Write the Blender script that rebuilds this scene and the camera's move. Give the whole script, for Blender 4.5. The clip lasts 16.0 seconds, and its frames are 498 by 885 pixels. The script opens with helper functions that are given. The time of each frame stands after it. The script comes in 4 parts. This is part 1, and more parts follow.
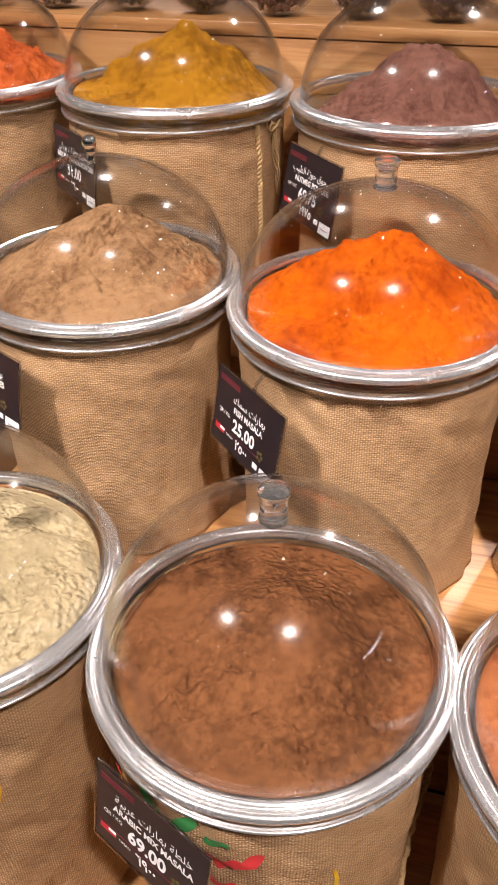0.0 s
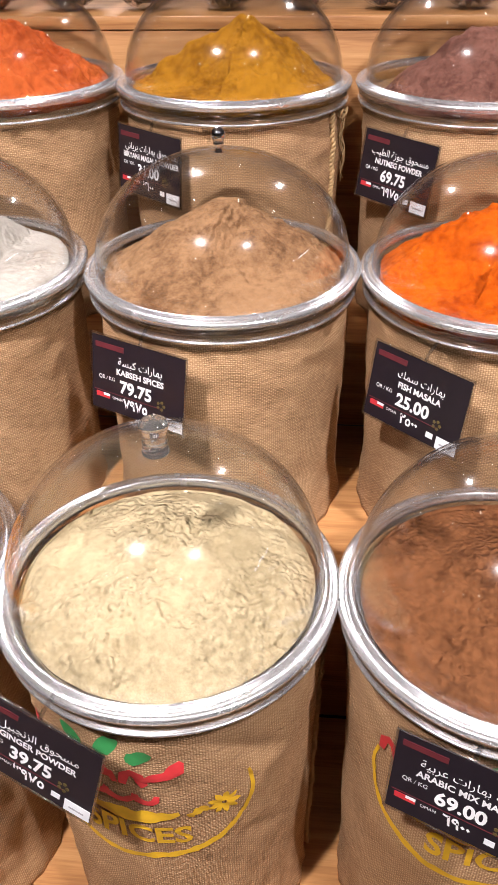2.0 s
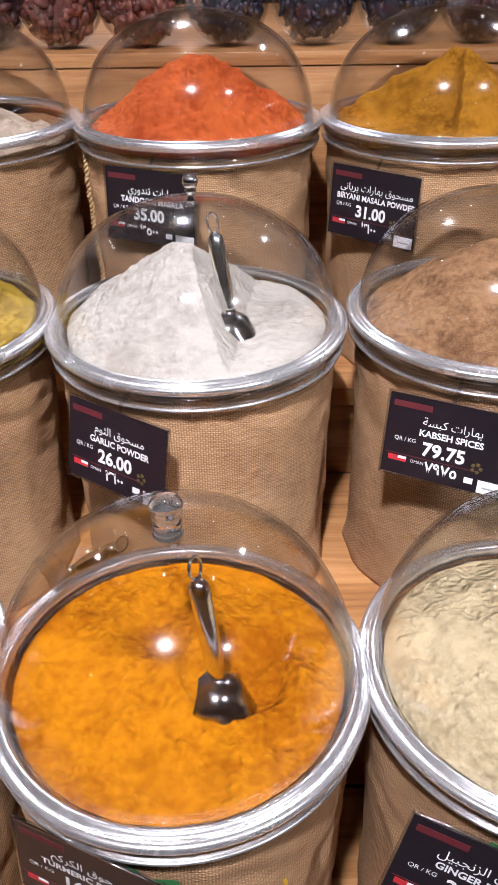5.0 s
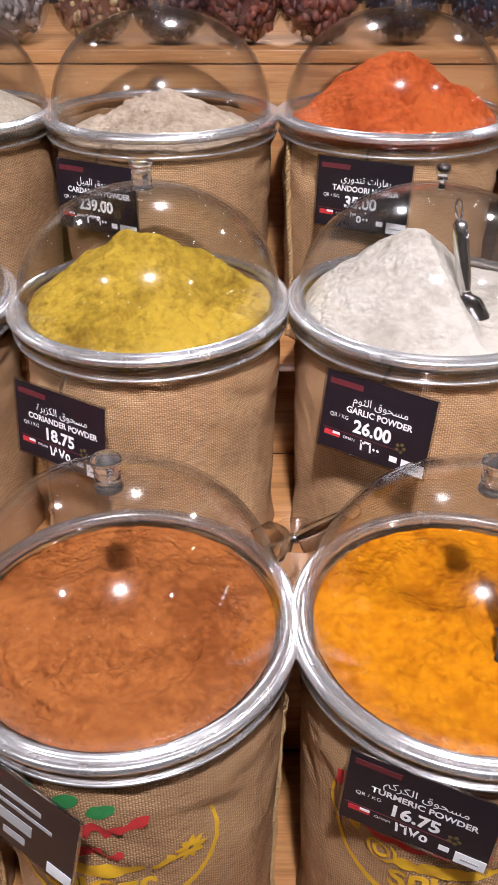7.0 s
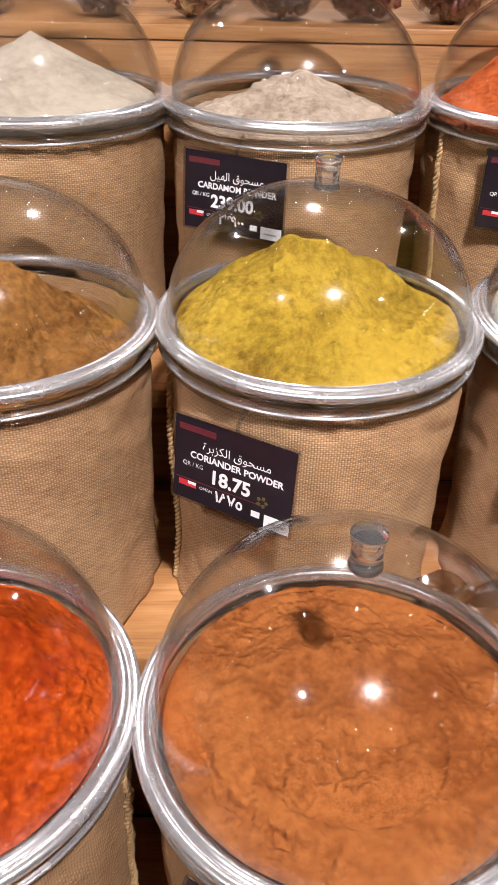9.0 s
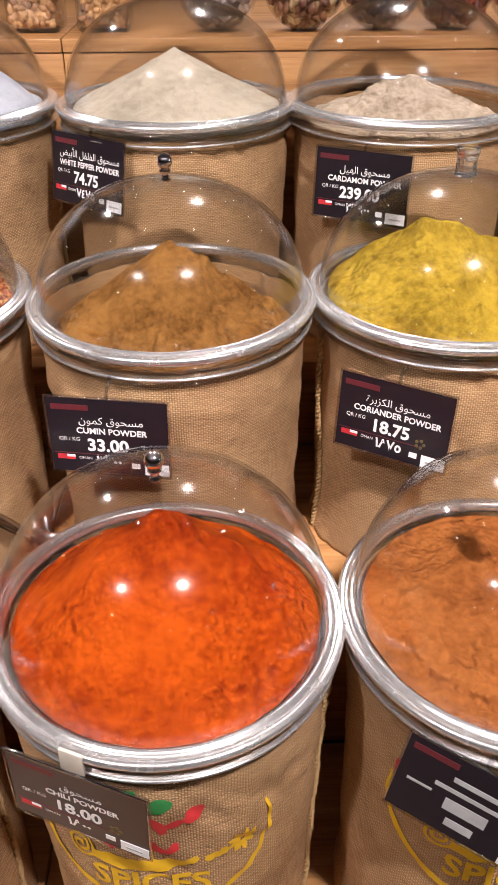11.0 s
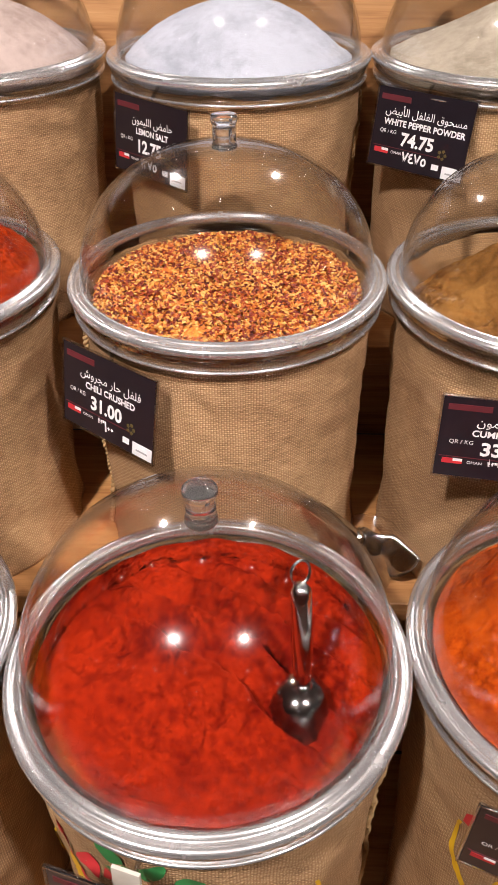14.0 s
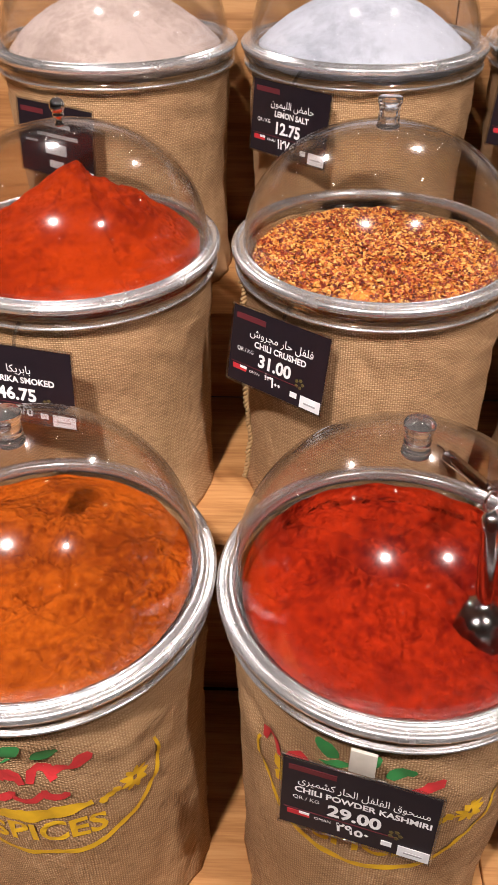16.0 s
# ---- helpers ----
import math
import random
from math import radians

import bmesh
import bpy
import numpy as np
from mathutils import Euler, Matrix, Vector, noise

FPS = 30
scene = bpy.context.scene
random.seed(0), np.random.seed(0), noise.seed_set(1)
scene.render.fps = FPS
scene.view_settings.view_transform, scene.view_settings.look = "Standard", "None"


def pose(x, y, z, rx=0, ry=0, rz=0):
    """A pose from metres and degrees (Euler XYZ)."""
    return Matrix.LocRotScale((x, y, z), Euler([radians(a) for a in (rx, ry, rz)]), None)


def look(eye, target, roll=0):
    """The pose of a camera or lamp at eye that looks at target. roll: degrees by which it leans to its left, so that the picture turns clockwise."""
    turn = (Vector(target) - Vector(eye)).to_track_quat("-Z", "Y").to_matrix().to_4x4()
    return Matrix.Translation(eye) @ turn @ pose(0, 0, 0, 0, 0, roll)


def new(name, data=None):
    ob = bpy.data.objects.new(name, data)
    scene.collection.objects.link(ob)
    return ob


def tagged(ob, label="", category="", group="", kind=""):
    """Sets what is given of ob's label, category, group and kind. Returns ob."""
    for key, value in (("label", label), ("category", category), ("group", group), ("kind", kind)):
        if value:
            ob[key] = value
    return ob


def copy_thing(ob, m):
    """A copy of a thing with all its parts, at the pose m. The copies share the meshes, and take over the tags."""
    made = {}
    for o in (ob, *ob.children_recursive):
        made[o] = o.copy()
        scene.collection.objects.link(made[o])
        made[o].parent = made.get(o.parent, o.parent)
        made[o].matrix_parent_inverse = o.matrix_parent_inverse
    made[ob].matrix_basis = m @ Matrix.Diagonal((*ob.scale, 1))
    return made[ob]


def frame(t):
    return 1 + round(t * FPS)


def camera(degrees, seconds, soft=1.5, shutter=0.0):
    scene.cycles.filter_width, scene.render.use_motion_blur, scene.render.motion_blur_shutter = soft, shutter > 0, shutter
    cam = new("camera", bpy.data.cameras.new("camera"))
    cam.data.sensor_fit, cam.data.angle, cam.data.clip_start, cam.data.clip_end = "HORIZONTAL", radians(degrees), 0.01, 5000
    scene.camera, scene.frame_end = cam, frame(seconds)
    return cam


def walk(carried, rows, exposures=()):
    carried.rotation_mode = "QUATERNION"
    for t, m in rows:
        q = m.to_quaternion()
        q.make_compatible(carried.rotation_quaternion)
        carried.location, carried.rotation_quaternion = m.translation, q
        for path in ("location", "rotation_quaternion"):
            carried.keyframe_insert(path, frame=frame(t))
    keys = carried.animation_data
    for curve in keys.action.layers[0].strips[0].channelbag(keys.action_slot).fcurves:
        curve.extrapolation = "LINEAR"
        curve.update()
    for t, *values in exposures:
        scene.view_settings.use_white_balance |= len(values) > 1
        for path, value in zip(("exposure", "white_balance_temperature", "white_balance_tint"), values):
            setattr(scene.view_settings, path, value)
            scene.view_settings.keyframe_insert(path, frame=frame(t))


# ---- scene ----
cam = camera(33.63, 16.0)
# seconds, place in metres, Euler angles in degrees
PATH = [
    (0, 0.4587, -0.8900, 1.5190, 54.360, 0.550, 16.600),
    (0.5, 0.3935, -0.8820, 1.5060, 54.200, 0.400, 14.950),
    (1, 0.3036, -0.8906, 1.4997, 54.028, 0.444, 12.388),
    (1.5, 0.2083, -0.9413, 1.5061, 54.080, 0.856, 8.290),
    (2, 0.1267, -0.9815, 1.5050, 54.767, 0.936, 5.255),
    (2.5, 0.0492, -0.9888, 1.5064, 55.533, 0.744, 3.696),
    (3, -0.0017, -0.9504, 1.4999, 56.205, 0.697, 3.451),
    (3.5, -0.0832, -0.8951, 1.4719, 57.111, 0.574, 3.396),
    (4, -0.1465, -0.8744, 1.4800, 57.055, 0.715, 2.690),
    (4.2, -0.1756, -0.8757, 1.4873, 56.643, 0.578, 1.941),
    (6.3, -0.4680, -0.9797, 1.4944, 57.392, 0.767, -0.596),
    (6.5, -0.4982, -0.9863, 1.4965, 57.230, 0.574, -0.404),
    (7, -0.5697, -0.9714, 1.4974, 56.877, 0.006, 0.426),
    (7.5, -0.6468, -0.9169, 1.4960, 56.311, -0.603, 0.611),
    (8, -0.7036, -0.8542, 1.4904, 55.757, -0.992, 0.328),
    (8.5, -0.7496, -0.8256, 1.4738, 55.646, -0.607, -0.543),
    (8.7, -0.7706, -0.8156, 1.4643, 55.812, -1.351, -1.131),
    (10.8, -0.9540, -0.9466, 1.4951, 56.283, 0.360, -2.194),
    (11, -0.9771, -0.9602, 1.4944, 56.210, 0.224, -1.834),
    (11.5, -1.0287, -0.9766, 1.5016, 55.952, 0.116, -0.655),
    (12, -1.0809, -0.9446, 1.5013, 55.509, 0.112, 0.570),
    (12.5, -1.1418, -0.8660, 1.4864, 54.837, 0.087, 1.584),
    (13, -1.1865, -0.8125, 1.4736, 54.086, -0.125, 1.870),
    (13.5, -1.2480, -0.8213, 1.4809, 53.414, 0.396, 2.386),
    (14, -1.3361, -0.8533, 1.4871, 52.822, 0.374, 2.021),
    (14.5, -1.4146, -0.8875, 1.4954, 52.385, 0.585, 1.605),
    (15, -1.4489, -0.9224, 1.5054, 52.282, 0.616, 1.388),
    (15.5, -1.4833, -0.9422, 1.5045, 52.324, 0.496, 1.458),
    (16, -1.5133, -0.9531, 1.5041, 52.326, 0.282, 1.883),
]
walk(cam, [(t, pose(x, y, z, rx, ry, rz)) for t, x, y, z, rx, ry, rz in PATH],
     exposures=[(0.0, -0.32, 6700, 10), (2.0, -0.24, 6200, 10), (4.0, -0.5, 5700, 10), (6.5, -0.54, 5850, 10), (8.5, -0.46, 6150, 10), (11.0, -0.38, 6500, 10),
                (12.5, -0.6, 6550, 10), (14.5, -0.58, 6700, 10), (16.0, -0.62, 6700, 10)])

# ---- world, lamps and exposure ----
world = bpy.data.worlds.new("world")
scene.world = world
world.use_nodes = True
world.node_tree.nodes["Background"].inputs[0].default_value = (0.9, 0.8, 0.7, 1)
world.node_tree.nodes["Background"].inputs[1].default_value = 0.15

CEIL = 3.02
# place, and where along the stand each one is aimed, its power and beam
LAMPS = [(-1.97, -1.45, -2.30, 44.0, 84), (-0.48, -1.40, -0.50, 30.0, 80), (1.02, -1.42, 1.15, 38.0, 84),
         (-2.35, 1.65, -2.2, 12.0, 70), (-0.64, 1.70, -0.65, 12.0, 70), (1.05, 1.70, 0.93, 12.0, 70)]


def lamp_light(x, y, aim, power, beam, size):
    data = bpy.data.lights.new("spot_light", "AREA")
    data.shape, data.size, data.energy, data.color = "DISK", size, power, (1.0, 0.905, 0.885)
    data.spread = radians(beam)
    ob = new("spot_light", data)
    ob.matrix_world = look((x, y, CEIL - 0.095), (aim, -0.12 if y < 0 else -0.25, 0.95))
    return ob


for lx, ly, aim, power, beam in LAMPS:
    lamp_light(lx, ly, aim, power, beam, 0.13)


# ---- materials ----
def mat(name):
    m = bpy.data.materials.new(name)
    m.use_nodes = True
    return m, m.node_tree.nodes, m.node_tree.links, m.node_tree.nodes["Principled BSDF"]


def node(nodes, kind, **values):
    n = nodes.new(kind)
    for key, value in values.items():
        n.inputs[key.replace("_", " ")].default_value = value
    return n


def math_node(nodes, links, op, a, b=None):
    n = nodes.new("ShaderNodeMath")
    n.operation = op
    for i, v in enumerate((a, b)):
        if v is None:
            continue
        if isinstance(v, (int, float)):
            n.inputs[i].default_value = v
        else:
            links.new(v, n.inputs[i])
    return n.outputs[0]


def ramp(nodes, links, src, stops):
    n = nodes.new("ShaderNodeValToRGB")
    while len(n.color_ramp.elements) < len(stops):
        n.color_ramp.elements.new(0.5)
    for e, (p, c) in zip(n.color_ramp.elements, stops):
        e.position, e.color = p, (*c, 1)
    links.new(src, n.inputs[0])
    return n.outputs[0]


def plain(name, color, rough=0.5, metal=0.0, spec=0.5):
    m, nodes, links, p = mat(name)
    p.inputs["Roughness"].default_value, p.inputs["Metallic"].default_value = rough, metal
    p.inputs["Specular IOR Level"].default_value = spec
    tc = nodes.new("ShaderNodeTexCoord")
    ns = node(nodes, "ShaderNodeTexNoise", Scale=60.0, Detail=4.0)
    links.new(tc.outputs["Object"], ns.inputs["Vector"])
    d = tuple(c * 0.86 for c in color)
    u = tuple(min(1, c * 1.08) for c in color)
    links.new(ramp(nodes, links, ns.outputs[0], [(0.3, d), (0.7, u)]), p.inputs["Base Color"])
    return m


def powder_mat(name, dark, light, grain=260.0, bump=0.8, patch=9.0, crumb=1.0):
    """Loose powder: smooth pressed patches and crumbly ones, fine grain everywhere."""
    m, nodes, links, p = mat(name)
    tc = nodes.new("ShaderNodeTexCoord")
    big = node(nodes, "ShaderNodeTexNoise", Scale=patch, Detail=5.0, Roughness=0.6)
    fine = node(nodes, "ShaderNodeTexNoise", Scale=grain * 2.2, Detail=2.0, Roughness=0.7)
    mid = node(nodes, "ShaderNodeTexNoise", Scale=grain * 0.35, Detail=5.0, Roughness=0.7)
    lump = node(nodes, "ShaderNodeTexVoronoi", Scale=grain * 0.62)
    lump.feature = "SMOOTH_F1"
    where = node(nodes, "ShaderNodeTexNoise", Scale=11.0, Detail=3.0, Roughness=0.6)
    for n in (big, fine, mid, lump, where):
        links.new(tc.outputs["Object"], n.inputs["Vector"])
    mask = nodes.new("ShaderNodeMapRange")
    mask.inputs[1].default_value, mask.inputs[2].default_value = 0.42, 0.60
    links.new(where.outputs[0], mask.inputs[0])
    crumbs = math_node(nodes, links, "MULTIPLY", math_node(nodes, links, "MULTIPLY", math_node(nodes, links, "SUBTRACT", 0.5, lump.outputs["Distance"]), mask.outputs[0]), 1.7 * crumb)
    mix = math_node(nodes, links, "ADD", math_node(nodes, links, "MULTIPLY", big.outputs[0], 0.5),
                    math_node(nodes, links, "ADD", math_node(nodes, links, "MULTIPLY", mid.outputs[0], 0.34), math_node(nodes, links, "MULTIPLY", fine.outputs[0], 0.26)))
    mix = math_node(nodes, links, "ADD", mix, math_node(nodes, links, "MULTIPLY", crumbs, 0.07))
    # Dark stop lowered to put more of the heaps' shade contrast into the colour.
    links.new(ramp(nodes, links, mix, [(0.47, tuple(v * 0.78 for v in dark)), (0.62, light)]), p.inputs["Base Color"])
    h = math_node(nodes, links, "ADD", math_node(nodes, links, "MULTIPLY", fine.outputs[0], 0.3),
                  math_node(nodes, links, "ADD", math_node(nodes, links, "MULTIPLY", mid.outputs[0], 0.32), crumbs))
    b = node(nodes, "ShaderNodeBump", Strength=bump, Distance=0.0046)
    links.new(h, b.inputs["Height"])
    links.new(b.outputs[0], p.inputs["Normal"])
    p.inputs["Roughness"].default_value = 0.95
    p.inputs["Specular IOR Level"].default_value = 0.06
    return m


def flake_mat(name):
    m, nodes, links, p = mat(name)
    geo = nodes.new("ShaderNodeNewGeometry")
    links.new(ramp(nodes, links, geo.outputs["Random Per Island"],
                   [(0.0, (0.10, 0.010, 0.005)), (0.3, (0.30, 0.035, 0.008)), (0.50, (0.52, 0.12, 0.015)), (0.74, (0.70, 0.32, 0.05)), (1.0, (0.78, 0.48, 0.14))]),
              p.inputs["Base Color"])
    p.inputs["Roughness"].default_value = 0.55
    return m


def burlap_mat(name):
    m, nodes, links, p = mat(name)
    tc = nodes.new("ShaderNodeTexCoord")
    sep = nodes.new("ShaderNodeSeparateXYZ")
    warp = node(nodes, "ShaderNodeTexNoise", Scale=26.0, Detail=2.0)
    links.new(tc.outputs["Object"], warp.inputs["Vector"])
    links.new(tc.outputs["Object"], sep.inputs[0])
    wob = math_node(nodes, links, "MULTIPLY", math_node(nodes, links, "SUBTRACT", warp.outputs[0], 0.5), 0.0018)
    ang = math_node(nodes, links, "MULTIPLY", math_node(nodes, links, "ARCTAN2", sep.outputs[1], sep.outputs[0]), 0.155)
    u = math_node(nodes, links, "ADD", ang, wob)
    v = math_node(nodes, links, "ADD", sep.outputs[2], wob)
    ku, kv = math.pi / 0.0027, math.pi / 0.0024
    su = math_node(nodes, links, "SINE", math_node(nodes, links, "MULTIPLY", u, ku))
    sv = math_node(nodes, links, "SINE", math_node(nodes, links, "MULTIPLY", v, kv))
    over = math_node(nodes, links, "MULTIPLY", su, sv)
    gaps = math_node(nodes, links, "MULTIPLY", math_node(nodes, links, "ABSOLUTE", su), math_node(nodes, links, "ABSOLUTE", sv))
    weave = math_node(nodes, links, "SUBTRACT", math_node(nodes, links, "ADD", math_node(nodes, links, "MULTIPLY", over, 0.35), math_node(nodes, links, "MULTIPLY", gaps, 0.9)), 0.36)
    thread = node(nodes, "ShaderNodeTexNoise", Scale=1.0, Detail=3.0)
    comb = nodes.new("ShaderNodeCombineXYZ")
    links.new(math_node(nodes, links, "MULTIPLY", u, 60.0), comb.inputs[0])
    links.new(math_node(nodes, links, "MULTIPLY", v, 420.0), comb.inputs[1])
    links.new(comb.outputs[0], thread.inputs["Vector"])
    stain = node(nodes, "ShaderNodeTexNoise", Scale=7.0, Detail=4.0)
    links.new(tc.outputs["Object"], stain.inputs["Vector"])
    tone = math_node(nodes, links, "ADD", math_node(nodes, links, "MULTIPLY", weave, 0.28),
                     math_node(nodes, links, "ADD", math_node(nodes, links, "MULTIPLY", thread.outputs[0], 0.55),
                               math_node(nodes, links, "MULTIPLY", stain.outputs[0], 0.45)))
    links.new(ramp(nodes, links, tone, [(0.18, (0.11, 0.056, 0.028)), (0.5, (0.40, 0.237, 0.120)), (0.78, (0.64, 0.425, 0.24))]), p.inputs["Base Color"])
    b = node(nodes, "ShaderNodeBump", Strength=0.65, Distance=0.0014)
    links.new(math_node(nodes, links, "ADD", weave, math_node(nodes, links, "MULTIPLY", thread.outputs[0], 0.8)), b.inputs["Height"])
    links.new(b.outputs[0], p.inputs["Normal"])
    p.inputs["Roughness"].default_value = 0.9
    p.inputs["Specular IOR Level"].default_value = 0.2
    return m


def wood_mat(name, axis=0):
    m, nodes, links, p = mat(name)
    tc = nodes.new("ShaderNodeTexCoord")
    mp = nodes.new("ShaderNodeMapping")
    mp.inputs["Scale"].default_value = (1.2, 22.0, 22.0)
    links.new(tc.outputs["Object"], mp.inputs[0])
    grain = node(nodes, "ShaderNodeTexNoise", Scale=2.2, Detail=6.0, Roughness=0.65, Distortion=0.6)
    links.new(mp.outputs[0], grain.inputs["Vector"])
    fine = node(nodes, "ShaderNodeTexNoise", Scale=14.0, Detail=3.0)
    links.new(mp.outputs[0], fine.inputs["Vector"])
    t = math_node(nodes, links, "ADD", math_node(nodes, links, "MULTIPLY", grain.outputs[0], 0.75), math_node(nodes, links, "MULTIPLY", fine.outputs[0], 0.25))
    links.new(ramp(nodes, links, t, [(0.32, (0.25, 0.105, 0.035)), (0.5, (0.44, 0.215, 0.08)), (0.68, (0.56, 0.31, 0.13))]), p.inputs["Base Color"])
    b = node(nodes, "ShaderNodeBump", Strength=0.15, Distance=0.002)
    links.new(t, b.inputs["Height"])
    links.new(b.outputs[0], p.inputs["Normal"])
    p.inputs["Roughness"].default_value = 0.38
    return m


def acrylic_mat(name, tint=(0.988, 0.987, 0.985), rough=0.02, gloss=0.054):
    """Thin clear shell: lets light straight through, with a Fresnel gloss and a wide lobe put in as a soft halo round
    the highlights.
    """
    m, nodes, links, p = mat(name)
    nodes.remove(p)
    out = nodes["Material Output"]
    tr = nodes.new("ShaderNodeBsdfTransparent")
    tr.inputs[0].default_value = (*tint, 1)
    sharp = nodes.new("ShaderNodeBsdfGlossy")
    sharp.inputs["Roughness"].default_value = rough
    wide = nodes.new("ShaderNodeBsdfGlossy")
    wide.inputs["Roughness"].default_value = 0.15
    gl = nodes.new("ShaderNodeMixShader")
    gl.inputs[0].default_value = 0.09
    links.new(sharp.outputs[0], gl.inputs[1])
    links.new(wide.outputs[0], gl.inputs[2])
    lw = nodes.new("ShaderNodeLayerWeight")
    lw.inputs[0].default_value = 0.5
    f5 = math_node(nodes, links, "POWER", lw.outputs["Facing"], 4.6)
    fr = math_node(nodes, links, "ADD", math_node(nodes, links, "MULTIPLY", f5, 0.95), gloss)
    mx = nodes.new("ShaderNodeMixShader")
    links.new(fr, mx.inputs[0])
    links.new(tr.outputs[0], mx.inputs[1])
    links.new(gl.outputs[0], mx.inputs[2])
    links.new(mx.outputs[0], out.inputs[0])
    return m


def solid_acrylic_mat(name, haze=1.0, rough=0.05):
    m, nodes, links, p = mat(name)
    p.inputs["Base Color"].default_value = (0.96, 0.96, 0.95, 1)
    p.inputs["Transmission Weight"].default_value = haze
    p.inputs["Roughness"].default_value = rough
    p.inputs["IOR"].default_value = 1.49
    return m


def rim_mat(name):
    """Thick rolled acrylic: clear inside; a silvery gloss and a whitish share are mixed in for the light caught in the
    rim.
    """
    m, nodes, links, p = mat(name)
    p.inputs["Base Color"].default_value = (0.95, 0.95, 0.95, 1)
    p.inputs["Transmission Weight"].default_value = 0.82
    p.inputs["Roughness"].default_value = 0.05
    p.inputs["IOR"].default_value = 1.49
    gl = nodes.new("ShaderNodeBsdfGlossy")
    gl.inputs[0].default_value = (0.9, 0.9, 0.91, 1)
    tc = nodes.new("ShaderNodeTexCoord")
    ns = node(nodes, "ShaderNodeTexNoise", Scale=40.0, Detail=3.0)
    links.new(tc.outputs["Object"], ns.inputs["Vector"])
    links.new(math_node(nodes, links, "ADD", math_node(nodes, links, "MULTIPLY", ns.outputs[0], 0.14), 0.18), gl.inputs["Roughness"])
    mx = nodes.new("ShaderNodeMixShader")
    mx.inputs[0].default_value = 0.50
    links.new(p.outputs[0], mx.inputs[1])
    links.new(gl.outputs[0], mx.inputs[2])
    links.new(mx.outputs[0], nodes["Material Output"].inputs[0])
    return m


BURLAP = burlap_mat("burlap")
WOOD = wood_mat("oak_wood")
ACRYLIC = acrylic_mat("clear_acrylic", rough=0.03)
TUBWALL = acrylic_mat("clear_tub_plastic", (0.9, 0.88, 0.85), 0.05)
RIM = rim_mat("thick_acrylic")
CLEAR = solid_acrylic_mat("solid_clear_acrylic", 0.97, 0.03)
CHROME = plain("chrome", (0.8, 0.8, 0.8), 0.09, 1.0)
STEEL = plain("steel", (0.74, 0.73, 0.72), 0.14, 1.0)
CARD = plain("black_card", (0.014, 0.010, 0.014), 0.30, 0.0, 0.28)
WHITE = plain("white_print", (0.82, 0.82, 0.82), 0.6)
RED = plain("red_print", (0.45, 0.02, 0.03), 0.6)
LABEL = plain("white_sticker", (0.75, 0.76, 0.78), 0.45)
JUTE = plain("jute_cord", (0.4, 0.26, 0.12), 0.95)
PRINT_RED = plain("red_ink", (0.62, 0.03, 0.035), 0.8)
PRINT_GREEN = plain("green_ink", (0.03, 0.24, 0.06), 0.8)
PRINT_YELLOW = plain("yellow_ink", (0.72, 0.42, 0.01), 0.8)
DARK = plain("unseen_wall", (0.15, 0.125, 0.11), 0.7)
CEILING = plain("ceiling_paint", (0.20, 0.18, 0.17), 0.8)
FLOOR = plain("floor_tile", (0.26, 0.23, 0.21), 0.35)
BLACK = plain("black_metal", (0.02, 0.02, 0.02), 0.4)


# ---- mesh helpers ----
def mesh_of(bm, name, material, smooth=True):
    me = bpy.data.meshes.new(name)
    bm.to_mesh(me)
    bm.free()
    me.materials.append(material)
    if smooth:
        me.polygons.foreach_set("use_smooth", [True] * len(me.polygons))
    return me


def part(name, bm, material, parent, label="", smooth=True):
    """One mesh under a thing or a part."""
    ob = new(name, mesh_of(bm, name, material, smooth))
    ob.parent = parent
    if label:
        tagged(ob, label)
    return ob


def thing(name, label, category, m, group="", kind=""):
    ob = new(name)
    ob.empty_display_size = 0.05
    ob.matrix_world = m
    return tagged(ob, label, category, group, kind)


def lathe(profile, segs=96, closed=False):
    """A turned body from (radius, height) pairs."""
    bm = bmesh.new()
    rings = []
    for r, z in profile:
        if r < 1e-6:
            rings.append([bm.verts.new((0, 0, z))])
        else:
            rings.append([bm.verts.new((r * math.cos(a), r * math.sin(a), z)) for a in (2 * math.pi * i / segs for i in range(segs))])
    pairs = list(zip(rings, rings[1:])) + ([(rings[-1], rings[0])] if closed else [])
    for a, b in pairs:
        for i in range(segs):
            j = (i + 1) % segs
            if len(a) == 1 and len(b) == 1:
                continue
            if len(a) == 1:
                bm.faces.new((a[0], b[j], b[i]))
            elif len(b) == 1:
                bm.faces.new((a[i], a[j], b[0]))
            else:
                bm.faces.new((a[i], a[j], b[j], b[i]))
    bmesh.ops.recalc_face_normals(bm, faces=bm.faces)
    return bm


def box(sx, sy, sz, c=(0, 0, 0), bevel=0.0, segs=2):
    bm = bmesh.new()
    bmesh.ops.create_cube(bm, size=1, matrix=Matrix.Translation(c) @ Matrix.Diagonal((sx, sy, sz, 1)))
    if bevel:
        bmesh.ops.bevel(bm, geom=list(bm.edges), offset=bevel, segments=segs, affect="EDGES", profile=0.5)
    return bm


